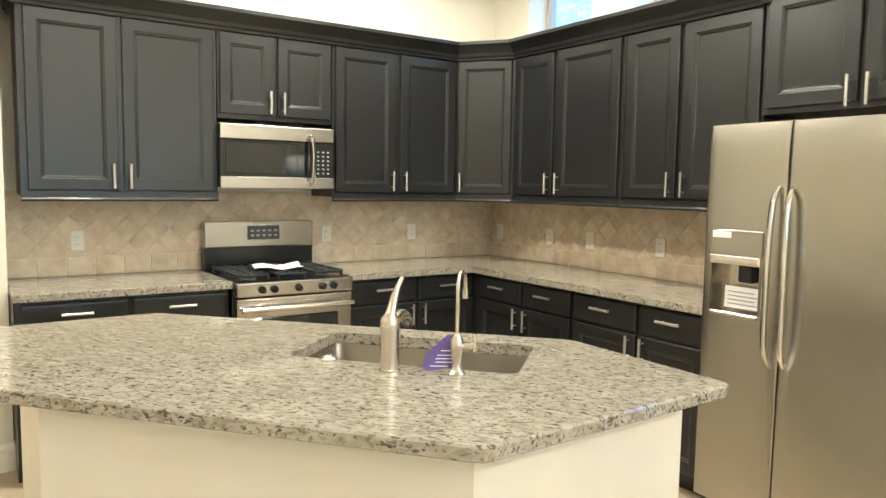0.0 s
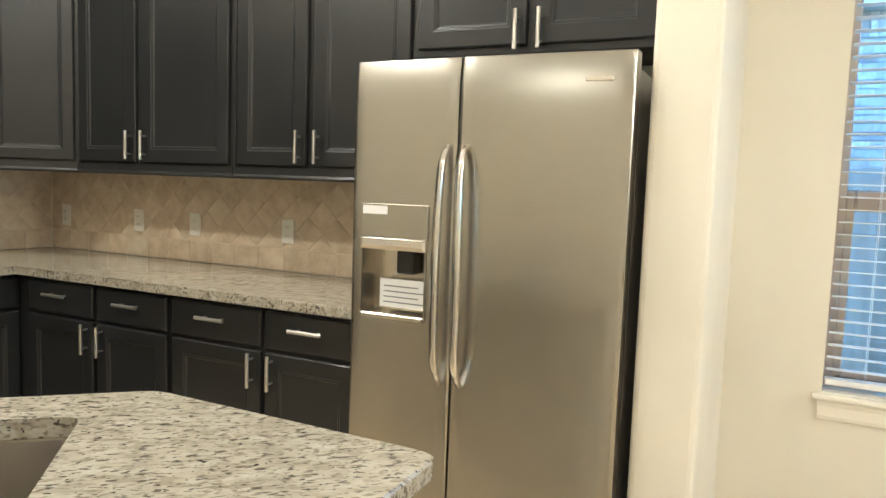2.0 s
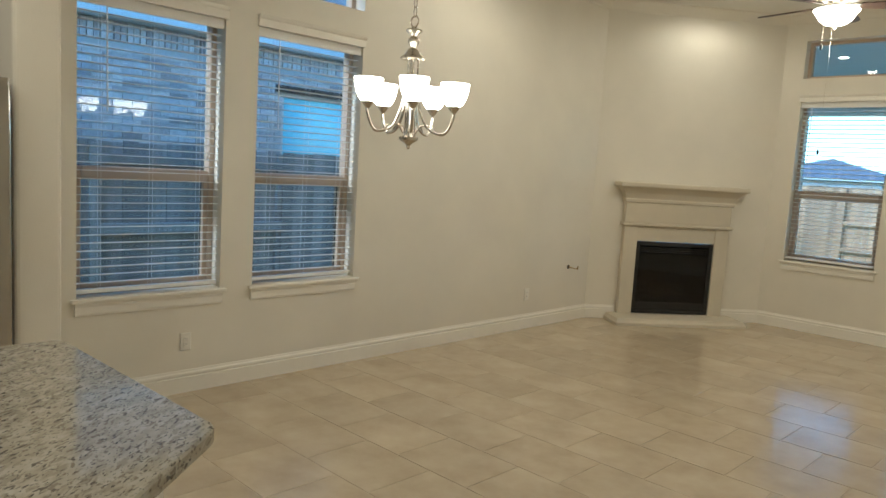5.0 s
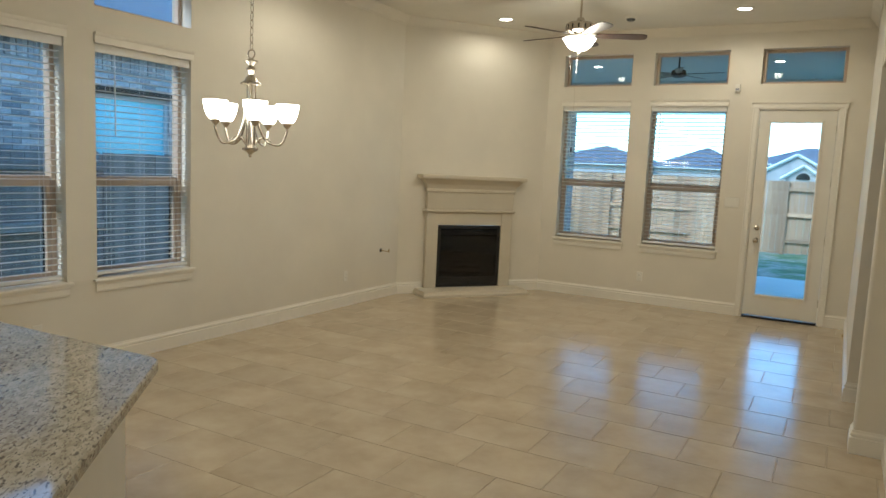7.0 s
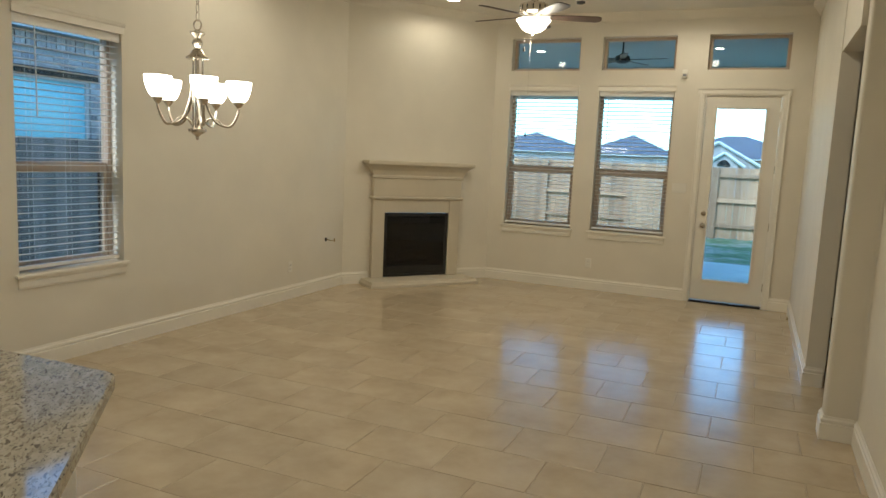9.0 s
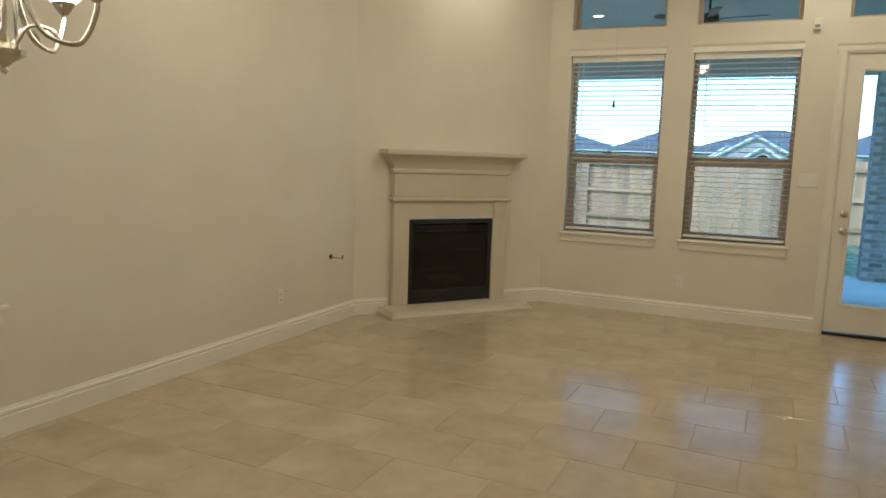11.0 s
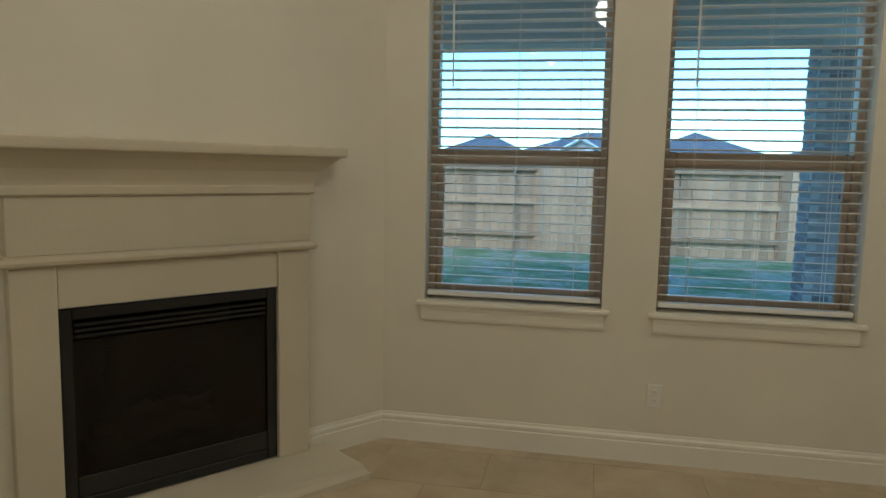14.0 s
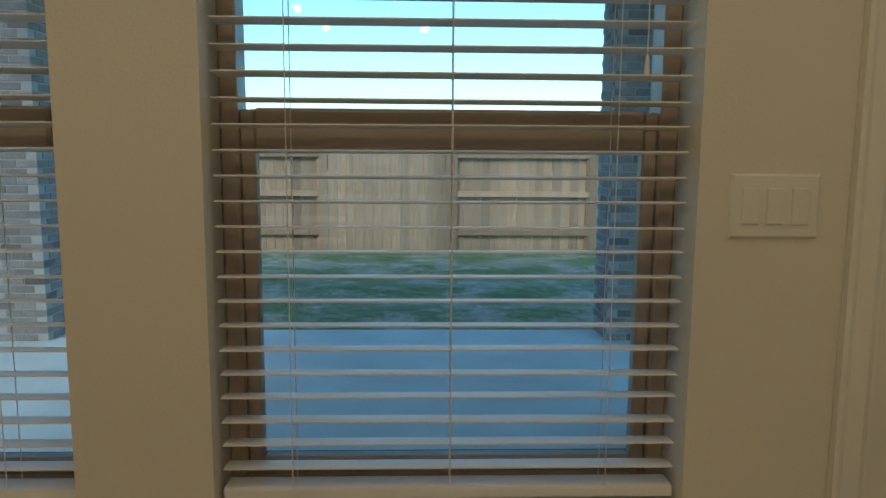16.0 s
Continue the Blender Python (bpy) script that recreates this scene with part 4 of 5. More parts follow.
def faucet():
    o = thing("faucet", (1.272, 2.045, 0.93), 41.5, "brushed nickel single-lever pull-out faucet beside the sink", "faucet")
    part("body", lathe([(0.034, 0.0), (0.034, 0.004), (0.030, 0.008), (0.029, 0.125), (0.030, 0.128), (0.030, 0.150), (0.025, 0.168), (0.014, 0.180), (0.001, 0.183)], 24), M_NICKEL, o, smooth=True)
    part("spout", tube(curve_pts([(0.012, 0, 0.135), (0.06, 0, 0.150), (0.12, 0, 0.150), (0.17, 0, 0.130), (0.185, 0, 0.108)]), 0.019, 12), M_NICKEL, o, smooth=True)
    pts = curve_pts([(0.0, 0, 0.165), (0.010, -0.004, 0.20), (0.032, -0.010, 0.245), (0.062, -0.018, 0.278)], 6)
    n = len(pts)
    part("lever", tube(pts, 0.01, 12, radii=[0.023 - 0.0145 * (i / (n - 1)) ** 0.8 for i in range(n)], flat=0.8), M_NICKEL, o, "curved lever handle", True)


def water_tap():
    o = thing("filter_tap", (1.424, 1.906, 0.93), 41.5, "brushed nickel filtered-water tap with tall gooseneck spout", "faucet")
    part("body", lathe([(0.028, 0.0), (0.028, 0.005), (0.018, 0.012), (0.014, 0.03), (0.017, 0.055), (0.022, 0.085), (0.020, 0.105), (0.010, 0.125), (0.001, 0.128)], 20), M_NICKEL, o, smooth=True)
    pts = [(0, 0, 0.10), (0, 0, 0.16), (0, 0, 0.245)] + [(0.05 - 0.05 * math.cos(a), 0, 0.255 + 0.05 * math.sin(a)) for a in [math.pi * k / 12 for k in range(0, 13)]] + [(0.1, 0, 0.235)]
    part("gooseneck", tube(pts, 0.0065, 10), M_NICKEL, o, smooth=True)
    part("nozzle", rod((0.1, 0, 0.245), (0.1, 0, 0.215), 0.009, 12), M_NICKEL, o)
    bm = rod((0.0, -0.010, 0.085), (0.008, -0.052, 0.090), 0.011, 10)
    rod((0.008, -0.052, 0.072), (0.008, -0.052, 0.125), 0.008, 10, 0.006, bm)
    part("lever", bm, M_NICKEL, o, smooth=True)


faucet()
water_tap()


def purple_tag():
    o = thing("hang_tag", (1.400, 1.938, 0.931), -34, "purple cardboard hang tag with white print looped on the tap", "tag")
    poly = [(-0.082, 0.012), (-0.070, 0.0), (0.0, 0.012), (0.034, 0.075), (0.028, 0.098), (0.005, 0.128), (-0.010, 0.130), (-0.070, 0.060)]
    bm = bmesh.new()
    a, b = [bm.verts.new((x, -0.001, z)) for x, z in poly], [bm.verts.new((x, 0.001, z)) for x, z in poly]
    bm.faces.new(a), bm.faces.new(b[::-1])
    for k in range(len(poly)):
        bm.faces.new((a[k], a[(k + 1) % len(poly)], b[(k + 1) % len(poly)], b[k]))
    card = part("card", bm, M_PURPLE, o)
    card.matrix_basis = pose(0.022, 0.006, 0.002, -14, 0, 0) @ Matrix.Diagonal((1.08, 1, 0.86, 1))
    for k, (x, z, l) in enumerate(((-0.045, 0.030, 0.05), (-0.045, 0.042, 0.056), (-0.040, 0.054, 0.055), (-0.030, 0.070, 0.045), (-0.060, 0.016, 0.05))):
        part("print_line", box(x, x + l, -0.0022, -0.0012, z, z + 0.003), M_PAPER, card)


purple_tag()
cap = part("sink_hole_cover", lathe([(0.030, 0.0), (0.030, 0.005), (0.026, 0.009), (0.018, 0.011), (0.015, 0.016), (0.010, 0.018), (0.001, 0.018)], 20), M_CHROME, smooth=True)
cap.matrix_basis = pose(1.166, 2.257, 0.93)
tagged(cap, "round chrome cover cap on the granite island", "cover cap")


def outlet(at, rz, label, gangs=1, switch=False):
    o = thing("switch_plate" if switch else "outlet", at, rz, label, "light switch" if switch else "outlet", "wall plates")
    w = 0.072 if gangs == 1 else 0.045 * gangs + 0.028
    part("plate", loops([(-w / 2 + i, w / 2 - i, -0.058 + i, 0.058 - i, y) for i, y in ((0, -0.0005), (0, -0.003), (0.004, -0.006))]), M_PLATE, o)
    for g in range(gangs):
        x = (g - (gangs - 1) / 2) * 0.046
        if switch:
            r = part("rocker", loops([(x - 0.016 + i, x + 0.016 - i, -0.033 + i, 0.033 - i, y) for i, y in ((0, -0.0055), (0, -0.009), (0.002, -0.010))]), M_PLATE, o)
        else:
            for z in (-0.02, 0.02):
                r = part("socket", loops([(x - 0.015 + i, x + 0.015 - i, z - 0.014 + i, z + 0.014 - i, y) for i, y in ((0, -0.0055), (0, -0.008), (0.002, -0.009))]), M_PLATE, o)
                for sx in (-0.006, 0.006):
                    part("slot", box(x + sx - 0.001, x + sx + 0.001, -0.0105, -0.0085, z - 0.004, z + 0.005), M_INK, r)


for x in (0.737, 2.267, 2.951):
    outlet((x, NY - 0.013, 1.150), 0, "white outlet plate on the tile backsplash")
for y in (4.56, 3.988, 3.591, 3.007):
    outlet((KX - 0.013, y, 1.14), -90, "white outlet plate on the tile backsplash")


# ---- dining and living room ----
def chandelier():
    x, y, z = 2.292, -0.206, 1.604
    o = thing("chandelier", (x, y, z), 0, "brushed nickel chandelier with five lit white glass shades", "chandelier")
    part("finial", lathe([(0.001, 0.0), (0.010, 0.008), (0.008, 0.018), (0.020, 0.030), (0.046, 0.045), (0.048, 0.058), (0.026, 0.066), (0.014, 0.075), (0.012, 0.10)], 18), M_NICKEL, o, smooth=True)
    part("column", lathe([(0.009, 0.09), (0.009, 0.42), (0.060, 0.425), (0.060, 0.432), (0.036, 0.450), (0.026, 0.470), (0.014, 0.480), (0.022, 0.492), (0.028, 0.508), (0.022, 0.524), (0.014, 0.530), (0.024, 0.542), (0.040, 0.556), (0.038, 0.562), (0.010, 0.572), (0.001, 0.575)], 20), M_NICKEL, o, smooth=True)
    for k in range(3):
        a = 2 * math.pi * k / 3
        part("stem_rod", rod((0.028 * math.cos(a), 0.028 * math.sin(a), 0.06), (0.028 * math.cos(a), 0.028 * math.sin(a), 0.43), 0.005, 8), M_NICKEL, o)
    part("loop", tube([(0.026 * math.cos(2 * math.pi * k / 16), 0, 0.60 + 0.026 * math.sin(2 * math.pi * k / 16)) for k in range(17)], 0.004, 8), M_NICKEL, o, smooth=True)
    top = CEIL - z
    bm, n = bmesh.new(), int((top - 0.65) / 0.042)
    for i in range(n):
        c = 0.645 + i * (top - 0.665) / n
        pts = [(0.010 * math.cos(2 * math.pi * k / 10), 0.0, c + 0.026 * math.sin(2 * math.pi * k / 10)) for k in range(11)]
        if i % 2:
            pts = [(0.0, p[0], p[2]) for p in pts]
        tube(pts, 0.0024, 5, bm)
    part("chain", bm, M_NICKEL, o)
    part("canopy", lathe([(0.001, top - 0.045), (0.02, top - 0.04), (0.055, top - 0.022), (0.065, top - 0.003), (0.065, top)], 20), M_NICKEL, o, smooth=True)
    for k in range(5):
        a = radians(-3 + 72 * k)
        ca, sa = math.cos(a), math.sin(a)
        prof = curve_pts([(0.028, 0.30), (0.045, 0.20), (0.090, 0.105), (0.160, 0.078), (0.192, 0.105), (0.213, 0.160), (0.213, 0.185)], 6)
        prof = [(p[0], p[1]) for p in [Vector((q[0], q[1], 0)) for q in prof]]
        part("arm", tube([(r * ca, r * sa, h) for r, h in prof], 0.0068, 8), M_NICKEL, o, smooth=True)
        part("scroll", tube([(r * ca, r * sa, h) for r, h in [(p[0], p[1]) for p in curve_pts([(0.028, 0.075, 0), (0.060, 0.115, 0), (0.105, 0.112, 0), (0.125, 0.088, 0)], 5)]], 0.005, 8), M_NICKEL, o, smooth=True)
        m = Matrix.Translation((0.213 * ca, 0.213 * sa, 0)) @ Matrix.Diagonal((0.90, 0.90, 1, 1))
        part("cup", lathe([(0.004, 0.175), (0.016, 0.185), (0.030, 0.205), (0.034, 0.215), (0.001, 0.216)], 16, m=m), M_NICKEL, o, smooth=True)
        part("shade", lathe([(0.032, 0.210), (0.050, 0.226), (0.064, 0.254), (0.073, 0.288), (0.076, 0.318), (0.073, 0.318), (0.070, 0.288), (0.061, 0.256), (0.047, 0.229), (0.029, 0.214), (0.001, 0.214)], 22, m=m), M_SHADE, o, "lit frosted white glass shade", True)


chandelier()
outlet((EX, 0.083, 0.33), -90, "white outlet plate low on the dining wall")
outlet((1.371, SY, 0.335), 180, "white outlet plate low on the patio wall")
outlet((0.36, SY, 1.338), 180, "white triple switch plate beside the patio door", 3, True)
outlet((EX, -3.42, 0.34), -90, "white outlet plate low on the living room wall")


def fireplace():
    c = off(0.95, 0)
    o = thing("fireplace_surround", (c[0], c[1], 0), CH_ROT, "cream cast-stone fireplace mantel in the corner", "fireplace")
    fw, z0, z1 = 0.446, 0.075, 0.868
    for s in (-1, 1):
        a, b = sorted((s * fw, s * (fw + 0.155)))
        part("leg", box(a, b, -0.075, -0.001, 0.071, 1.03, 0.006, segs=2), M_STONE, o)
    part("lintel", box(-fw, fw, -0.066, -0.001, z1 + 0.002, 1.03, 0.004), M_STONE, o)
    hw = fw + 0.155

    def band(name, prof):
        part(name, sweep(prof, [(hw, -0.001), (hw, -0.075), (-hw, -0.075), (-hw, -0.001)]), M_STONE, o)

    band("bead", [(-0.06, 1.031), (0.012, 1.031), (0.026, 1.040), (0.030, 1.052), (0.024, 1.064), (0.010, 1.072), (-0.06, 1.072)])
    part("frieze", box(-hw - 0.004, hw + 0.004, -0.080, -0.001, 1.072, 1.285, 0.003), M_STONE, o)
    band("moulding", [(-0.06, 1.285), (0.012, 1.285), (0.022, 1.293), (0.022, 1.318), (0.014, 1.326), (0.018, 1.340), (0.040, 1.385), (0.078, 1.425), (0.105, 1.448), (-0.06, 1.448)])
    part("mantel_shelf", box(-hw - 0.13, hw + 0.13, -0.205, -0.001, 1.449, 1.500, 0.016, segs=3), M_STONE, o)
    part("plinth_step", sweep([(-0.07, 0.0), (0.045, 0.0), (0.045, 0.030), (0.030, 0.050), (0.022, 0.070), (-0.07, 0.070)], [(hw + 0.085, -0.001), (hw + 0.085, -0.345), (-hw - 0.085, -0.345), (-hw - 0.085, -0.001)]), M_STONE, o)
    part("hearth", box(-hw - 0.08, hw + 0.08, -0.34, -0.001, 0.0, 0.071, 0.0), M_STONE, o, "cast-stone hearth slab")
    f = thing("firebox", (c[0], c[1], 0), CH_ROT, "black gas firebox with dark glass front and logs", "fireplace insert")
    part("shell", loops([(-fw + i, fw - i, z0 + i, z1 - i, y) for i, y in ((0.003, -0.055), (0.003, 0.0), (0.003, 0.45))], cap=False), M_BLACK, f)
    part("back", box(-fw, fw, 0.44, 0.46, z0, z1), M_IRON, f)
    part("face_frame", ring(2 * fw - 0.008, z1 - z0 - 0.004, -0.058, -0.045, 0.045, x=-fw + 0.004, z=z0 + 0.002), M_BLACK, f)
    for k in range(3):
        part("louvre", box(-fw + 0.055, fw - 0.055, -0.055, -0.035, z1 - 0.075 - k * 0.022, z1 - 0.062 - k * 0.022, 0.002), M_BLACK, f)
    part("lower_panel", box(-fw + 0.05, fw - 0.05, -0.054, -0.04, z0 + 0.048, z0 + 0.13, 0.003), M_BLACK, f)
    part("glass", box(-fw + 0.05, fw - 0.05, -0.044, -0.040, z0 + 0.13, z1 - 0.13), M_SMOKE, f, "smoked glass pane")
    for k, (x, y, l, r, a) in enumerate(((-0.02, 0.22, 0.52, 0.045, 4), (0.03, 0.12, 0.44, 0.04, -6), (-0.06, 0.17, 0.30, 0.035, 32), (0.10, 0.16, 0.28, 0.033, -30))):
        zz = z0 + 0.20 + (0.07 if k > 1 else 0)
        d = (l / 2 * math.cos(radians(a)), l / 2 * math.sin(radians(a)) * 0.4)
        pts = [(x + d[0] * t, y + d[1] * t, zz + 0.012 * math.sin(5 * t + k)) for t in [-1 + 2 * i / 8 for i in range(9)]]
        part("log", tube(pts, r, 10, radii=[r * (0.85 + 0.2 * math.sin(3 * i + k)) for i in range(9)]), M_LOG, f, "grey ceramic log", True)
    part("grate", box(-0.3, 0.3, 0.05, 0.30, z0 + 0.12, z0 + 0.15, 0.004), M_IRON, f)


M_SMOKE = glass_mat("smoked_glass", (0.34, 0.33, 0.32), 0.04)
M_LOG = painted("ceramic_log", (0.22, 0.17, 0.13), 0.85, 60, 0.8, 0.35)
fireplace()


def gas_stub():
    o = thing("gas_valve_stub", (EX, -4.10, 0.575), -90, "small brass gas valve stub sticking out of the wall", "gas valve")
    part("grommet", lathe([(0.022, 0.0), (0.022, 0.004), (0.012, 0.006), (0.001, 0.006)], 12, m=Matrix.Translation((0, -0.0005, 0)) @ Matrix.Rotation(radians(90), 4, "X")), M_DARKMETAL, o)
    part("tube", tube(curve_pts([(0, -0.002, 0), (0.004, -0.04, -0.004), (0.03, -0.075, -0.012), (0.05, -0.085, -0.006)]), 0.005, 8), M_BRASSY, o, "bent brass tube", True)
    part("connector", rod((0.05, -0.085, -0.022), (0.052, -0.086, 0.016), 0.008, 8), M_BRASSY, o)


gas_stub()


def ceiling_fan():
    x, y = 1.60, -3.90
    zt = 3.065
    o = thing("ceiling_fan", (x, y, 0), 0, "nickel ceiling fan with dark blades and lit glass bowl", "ceiling fan")
    part("canopy", lathe([(0.001, CEIL - 0.06), (0.025, CEIL - 0.055), (0.06, CEIL - 0.02), (0.068, CEIL)], 20), M_NICKEL, o, smooth=True)
    part("downrod", rod((0, 0, zt), (0, 0, CEIL - 0.05), 0.011, 12), M_NICKEL, o)
    part("motor", lathe([(0.03, zt + 0.03), (0.045, zt), (0.11, zt - 0.015), (0.135, zt - 0.03), (0.138, zt - 0.095), (0.12, zt - 0.115), (0.07, zt - 0.12), (0.065, zt - 0.15), (0.085, zt - 0.165), (0.001, zt - 0.166)], 28), M_NICKEL, o, smooth=True)
    for k in range(14):
        a = 360 * k / 14
        v = part("vent_slot", box(0.134, 0.1392, -0.005, 0.005, zt - 0.085, zt - 0.042), M_DARKMETAL, o)
        v.matrix_basis = pose(0, 0, 0, 0, 0, a)
    for k in range(5):
        a = 204 + 72 * k
        out = [(0.0, 0.045), (0.10, 0.055), (0.30, 0.066), (0.44, 0.066), (0.475, 0.045), (0.485, 0.0)]
        poly = [(0.16 + u, v) for u, v in out] + [(0.16 + u, -v) for u, v in out[-2::-1]]
        b = part("blade", prism(poly, -0.004, 0.004), M_BLADE, o, "dark walnut blade")
        b.matrix_basis = pose(0, 0, zt - 0.135, 0, 0, a) @ pose(0, 0, 0, -11, 0, 0)
        ir = part("blade_iron", prism([(0.06, 0.02), (0.12, 0.014), (0.17, 0.030), (0.23, 0.030), (0.23, -0.030), (0.17, -0.030), (0.12, -0.014), (0.06, -0.02)], 0.004, 0.010), M_NICKEL, o)
        ir.matrix_basis = pose(0, 0, zt - 0.137, 0, 0, a) @ pose(0, 0, 0, -8, 0, 0)
    part("light_bowl", lathe([(0.160, zt - 0.165), (0.163, zt - 0.172), (0.140, zt - 0.200), (0.117, zt - 0.240), (0.075, zt - 0.272), (0.030, zt - 0.284), (0.001, zt - 0.286)], 28), M_BOWL, o, "lit frosted glass bowl", True)
    part("finial", lathe([(0.022, zt - 0.284), (0.018, zt - 0.296), (0.008, zt - 0.304), (0.001, zt - 0.312)], 14), M_NICKEL, o, smooth=True)
    for cx, cy, end in ((0.045, -0.09, 1.82), (0.06, 0.06, 2.61)):
        bm = rod((cx, cy, zt - 0.16), (cx, cy, end + 0.03), 0.0009, 6)
        ch = part("pull_chain", bm, M_NICKEL, o)
        part("fob", lathe([(0.002, end + 0.035), (0.006, end + 0.028), (0.010, end), (0.008, end - 0.012), (0.001, end - 0.014)], 12, m=Matrix.Translation((cx, cy, 0))), M_DARKMETAL, ch, "dark wooden fob", True)


ceiling_fan()
fl_lamp = new("fan_lamp", bpy.data.lights.new("fan_lamp", "POINT"))
fl_lamp.data.energy, fl_lamp.data.color, fl_lamp.data.shadow_soft_size = 5, LAMP, 0.12
fl_lamp.matrix_world = pose(1.60, -3.90, 2.68)

# The last fixture belongs to the added foyer can, out of view.
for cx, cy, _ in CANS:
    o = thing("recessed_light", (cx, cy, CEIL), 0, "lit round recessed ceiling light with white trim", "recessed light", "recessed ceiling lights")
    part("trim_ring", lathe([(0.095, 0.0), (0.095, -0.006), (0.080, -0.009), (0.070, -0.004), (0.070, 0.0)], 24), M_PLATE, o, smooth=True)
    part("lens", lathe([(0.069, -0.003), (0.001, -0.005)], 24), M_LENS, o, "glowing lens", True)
sd = thing("smoke_detector", (1.50, -5.30, CEIL), 0, "small dark round smoke detector on the ceiling", "smoke detector")
part("base", lathe([(0.065, 0.0), (0.065, -0.012), (0.060, -0.016), (0.001, -0.016)], 20), M_PLATE, sd, smooth=True)
part("cap", lathe([(0.050, -0.016), (0.046, -0.036), (0.030, -0.042), (0.001, -0.042)], 20), M_DISPLAY, sd, smooth=True)
ms = thing("wall_sensor", (0.405, SY, 2.66), 180, "small white sensor mounted high between the windows", "sensor")
part("case", box(-0.03, 0.03, -0.04, -0.0005, -0.045, 0.045, 0.008, segs=2), M_PLATE, ms)
part("sensor_window", box(-0.02, 0.02, -0.043, -0.039, -0.03, -0.005, 0.002), M_INK, ms)
ds = thing("door_stop", (-0.915, -5.62, 0.0), 0, "small brass door stop on the floor beside the baseboard", "door stop")
part("stop_post", rod((0, 0, 0.0), (0, 0, 0.03), 0.012, 12, 0.009), M_BRASSY, ds)


# ---- outside ----
gr = part("ground", prism([(-400, -400), (400, -400), (400, 400), (-400, 400)], -0.6, -0.17), M_GRASS)
tagged(gr, "mown green lawn with dry patches behind the house", "ground", kind="structure")
ob = part("patio", prism([(-1.6, -10.95), (4.46, -10.95), (4.46, SY - T), (-1.6, SY - T)], -0.2, -0.10, bevel=0.006), M_CONCRETE)
tagged(ob, "pale concrete patio slab outside the door", "patio", kind="structure")
ob = part("patio_ceiling", box(-1.7, 4.5, -11.05, SY - T - 0.001, 3.33, 3.45), M_SOFFIT)
tagged(ob, "pale boarded patio ceiling", "ceiling", kind="structure")
ob = part("patio_beam", box(-1.7, 4.5, -10.99, -10.59, 2.78, 3.329), M_SOFFIT)
tagged(ob, "pale painted beam carried by the brick patio columns", "beam", kind="structure")


def brick_block(o, x0, x1, y0, y1, z0, z1, name="brick"):
    """Bricks round a mortar core: running bond on all four sides."""
    L, Hh, D, J = 0.194, 0.057, 0.09, 0.010
    part("mortar", box(x0 + 0.006, x1 - 0.006, y0 + 0.006, y1 - 0.006, z0, z1), M_MORTAR, o)
    bm = box(0, L, 0, 0.09, 0, Hh, 0.003)
    me = bpy.data.meshes.new("brick")
    bm.to_mesh(me)
    bm.free()
    me.materials.append(M_BRICK)
    rows = int((z1 - z0) / (Hh + J))
    for r in range(rows):
        z = z0 + r * (Hh + J)
        nx = max(2, round((x1 - x0 - D) / (L + J)))
        ny = max(2, round((y1 - y0 - D) / (L + J)))
        sx, sy = (x1 - x0 - D) / nx / (L + J), (y1 - y0 - D) / ny / (L + J)
        for k in range(nx):
            dx = k * (L + J) * sx + (0 if r % 2 else D)
            shared(name, me, o, pose(x0 + dx, y0, z) @ Matrix.Diagonal((sx, 1, 1, 1)))
            shared(name, me, o, pose(x0 + dx, y1 - 0.09, z) @ Matrix.Diagonal((sx, 1, 1, 1)))
        for k in range(ny):
            dy = k * (L + J) * sy + (D if r % 2 else 0)
            shared(name, me, o, pose(x0 + 0.09, y0 + dy, z, 0, 0, 90) @ Matrix.Diagonal((sy, 1, 1, 1)))
            shared(name, me, o, pose(x1, y0 + dy, z, 0, 0, 90) @ Matrix.Diagonal((sy, 1, 1, 1)))


for cx in (4.03, -0.97):
    o = thing("brick_column", (0, 0, 0), 0, "square column of mottled brown and grey brick on the patio", "column", "brick patio columns")
    brick_block(o, cx, cx + 0.43, -11.0, -10.57, -0.10, 2.78)


def patio_fan():
    o = thing("patio_fan", (1.45, -7.80, 0), 0, "dark bronze patio ceiling fan on a downrod", "ceiling fan")
    part("downrod", rod((0, 0, 3.12), (0, 0, 3.33), 0.012, 10), M_DARKMETAL, o)
    part("motor", lathe([(0.03, 3.14), (0.10, 3.12), (0.11, 3.05), (0.06, 3.02), (0.001, 3.02)], 20), M_DARKMETAL, o, smooth=True)
    for k in range(5):
        b = part("blade", prism([(0.12, 0.04), (0.60, 0.06), (0.64, 0.0), (0.60, -0.06), (0.12, -0.04)], -0.004, 0.004), M_BLADE, o)
        b.matrix_basis = pose(0, 0, 3.07, 0, 0, 30 + 72 * k) @ pose(0, 0, 0, 10, 0, 0)


patio_fan()
for px, py in ((2.9, -8.6), (0.2, -8.6)):
    o = thing("recessed_light", (px, py, 3.33), 0, "lit round recessed light in the patio ceiling", "recessed light", "recessed ceiling lights")
    part("trim_ring", lathe([(0.085, 0.0), (0.085, -0.006), (0.062, -0.006), (0.062, 0.0)], 20), M_PLATE, o, smooth=True)
    part("lens", lathe([(0.061, -0.003), (0.001, -0.004)], 20), M_LENS, o, "glowing lens", True)


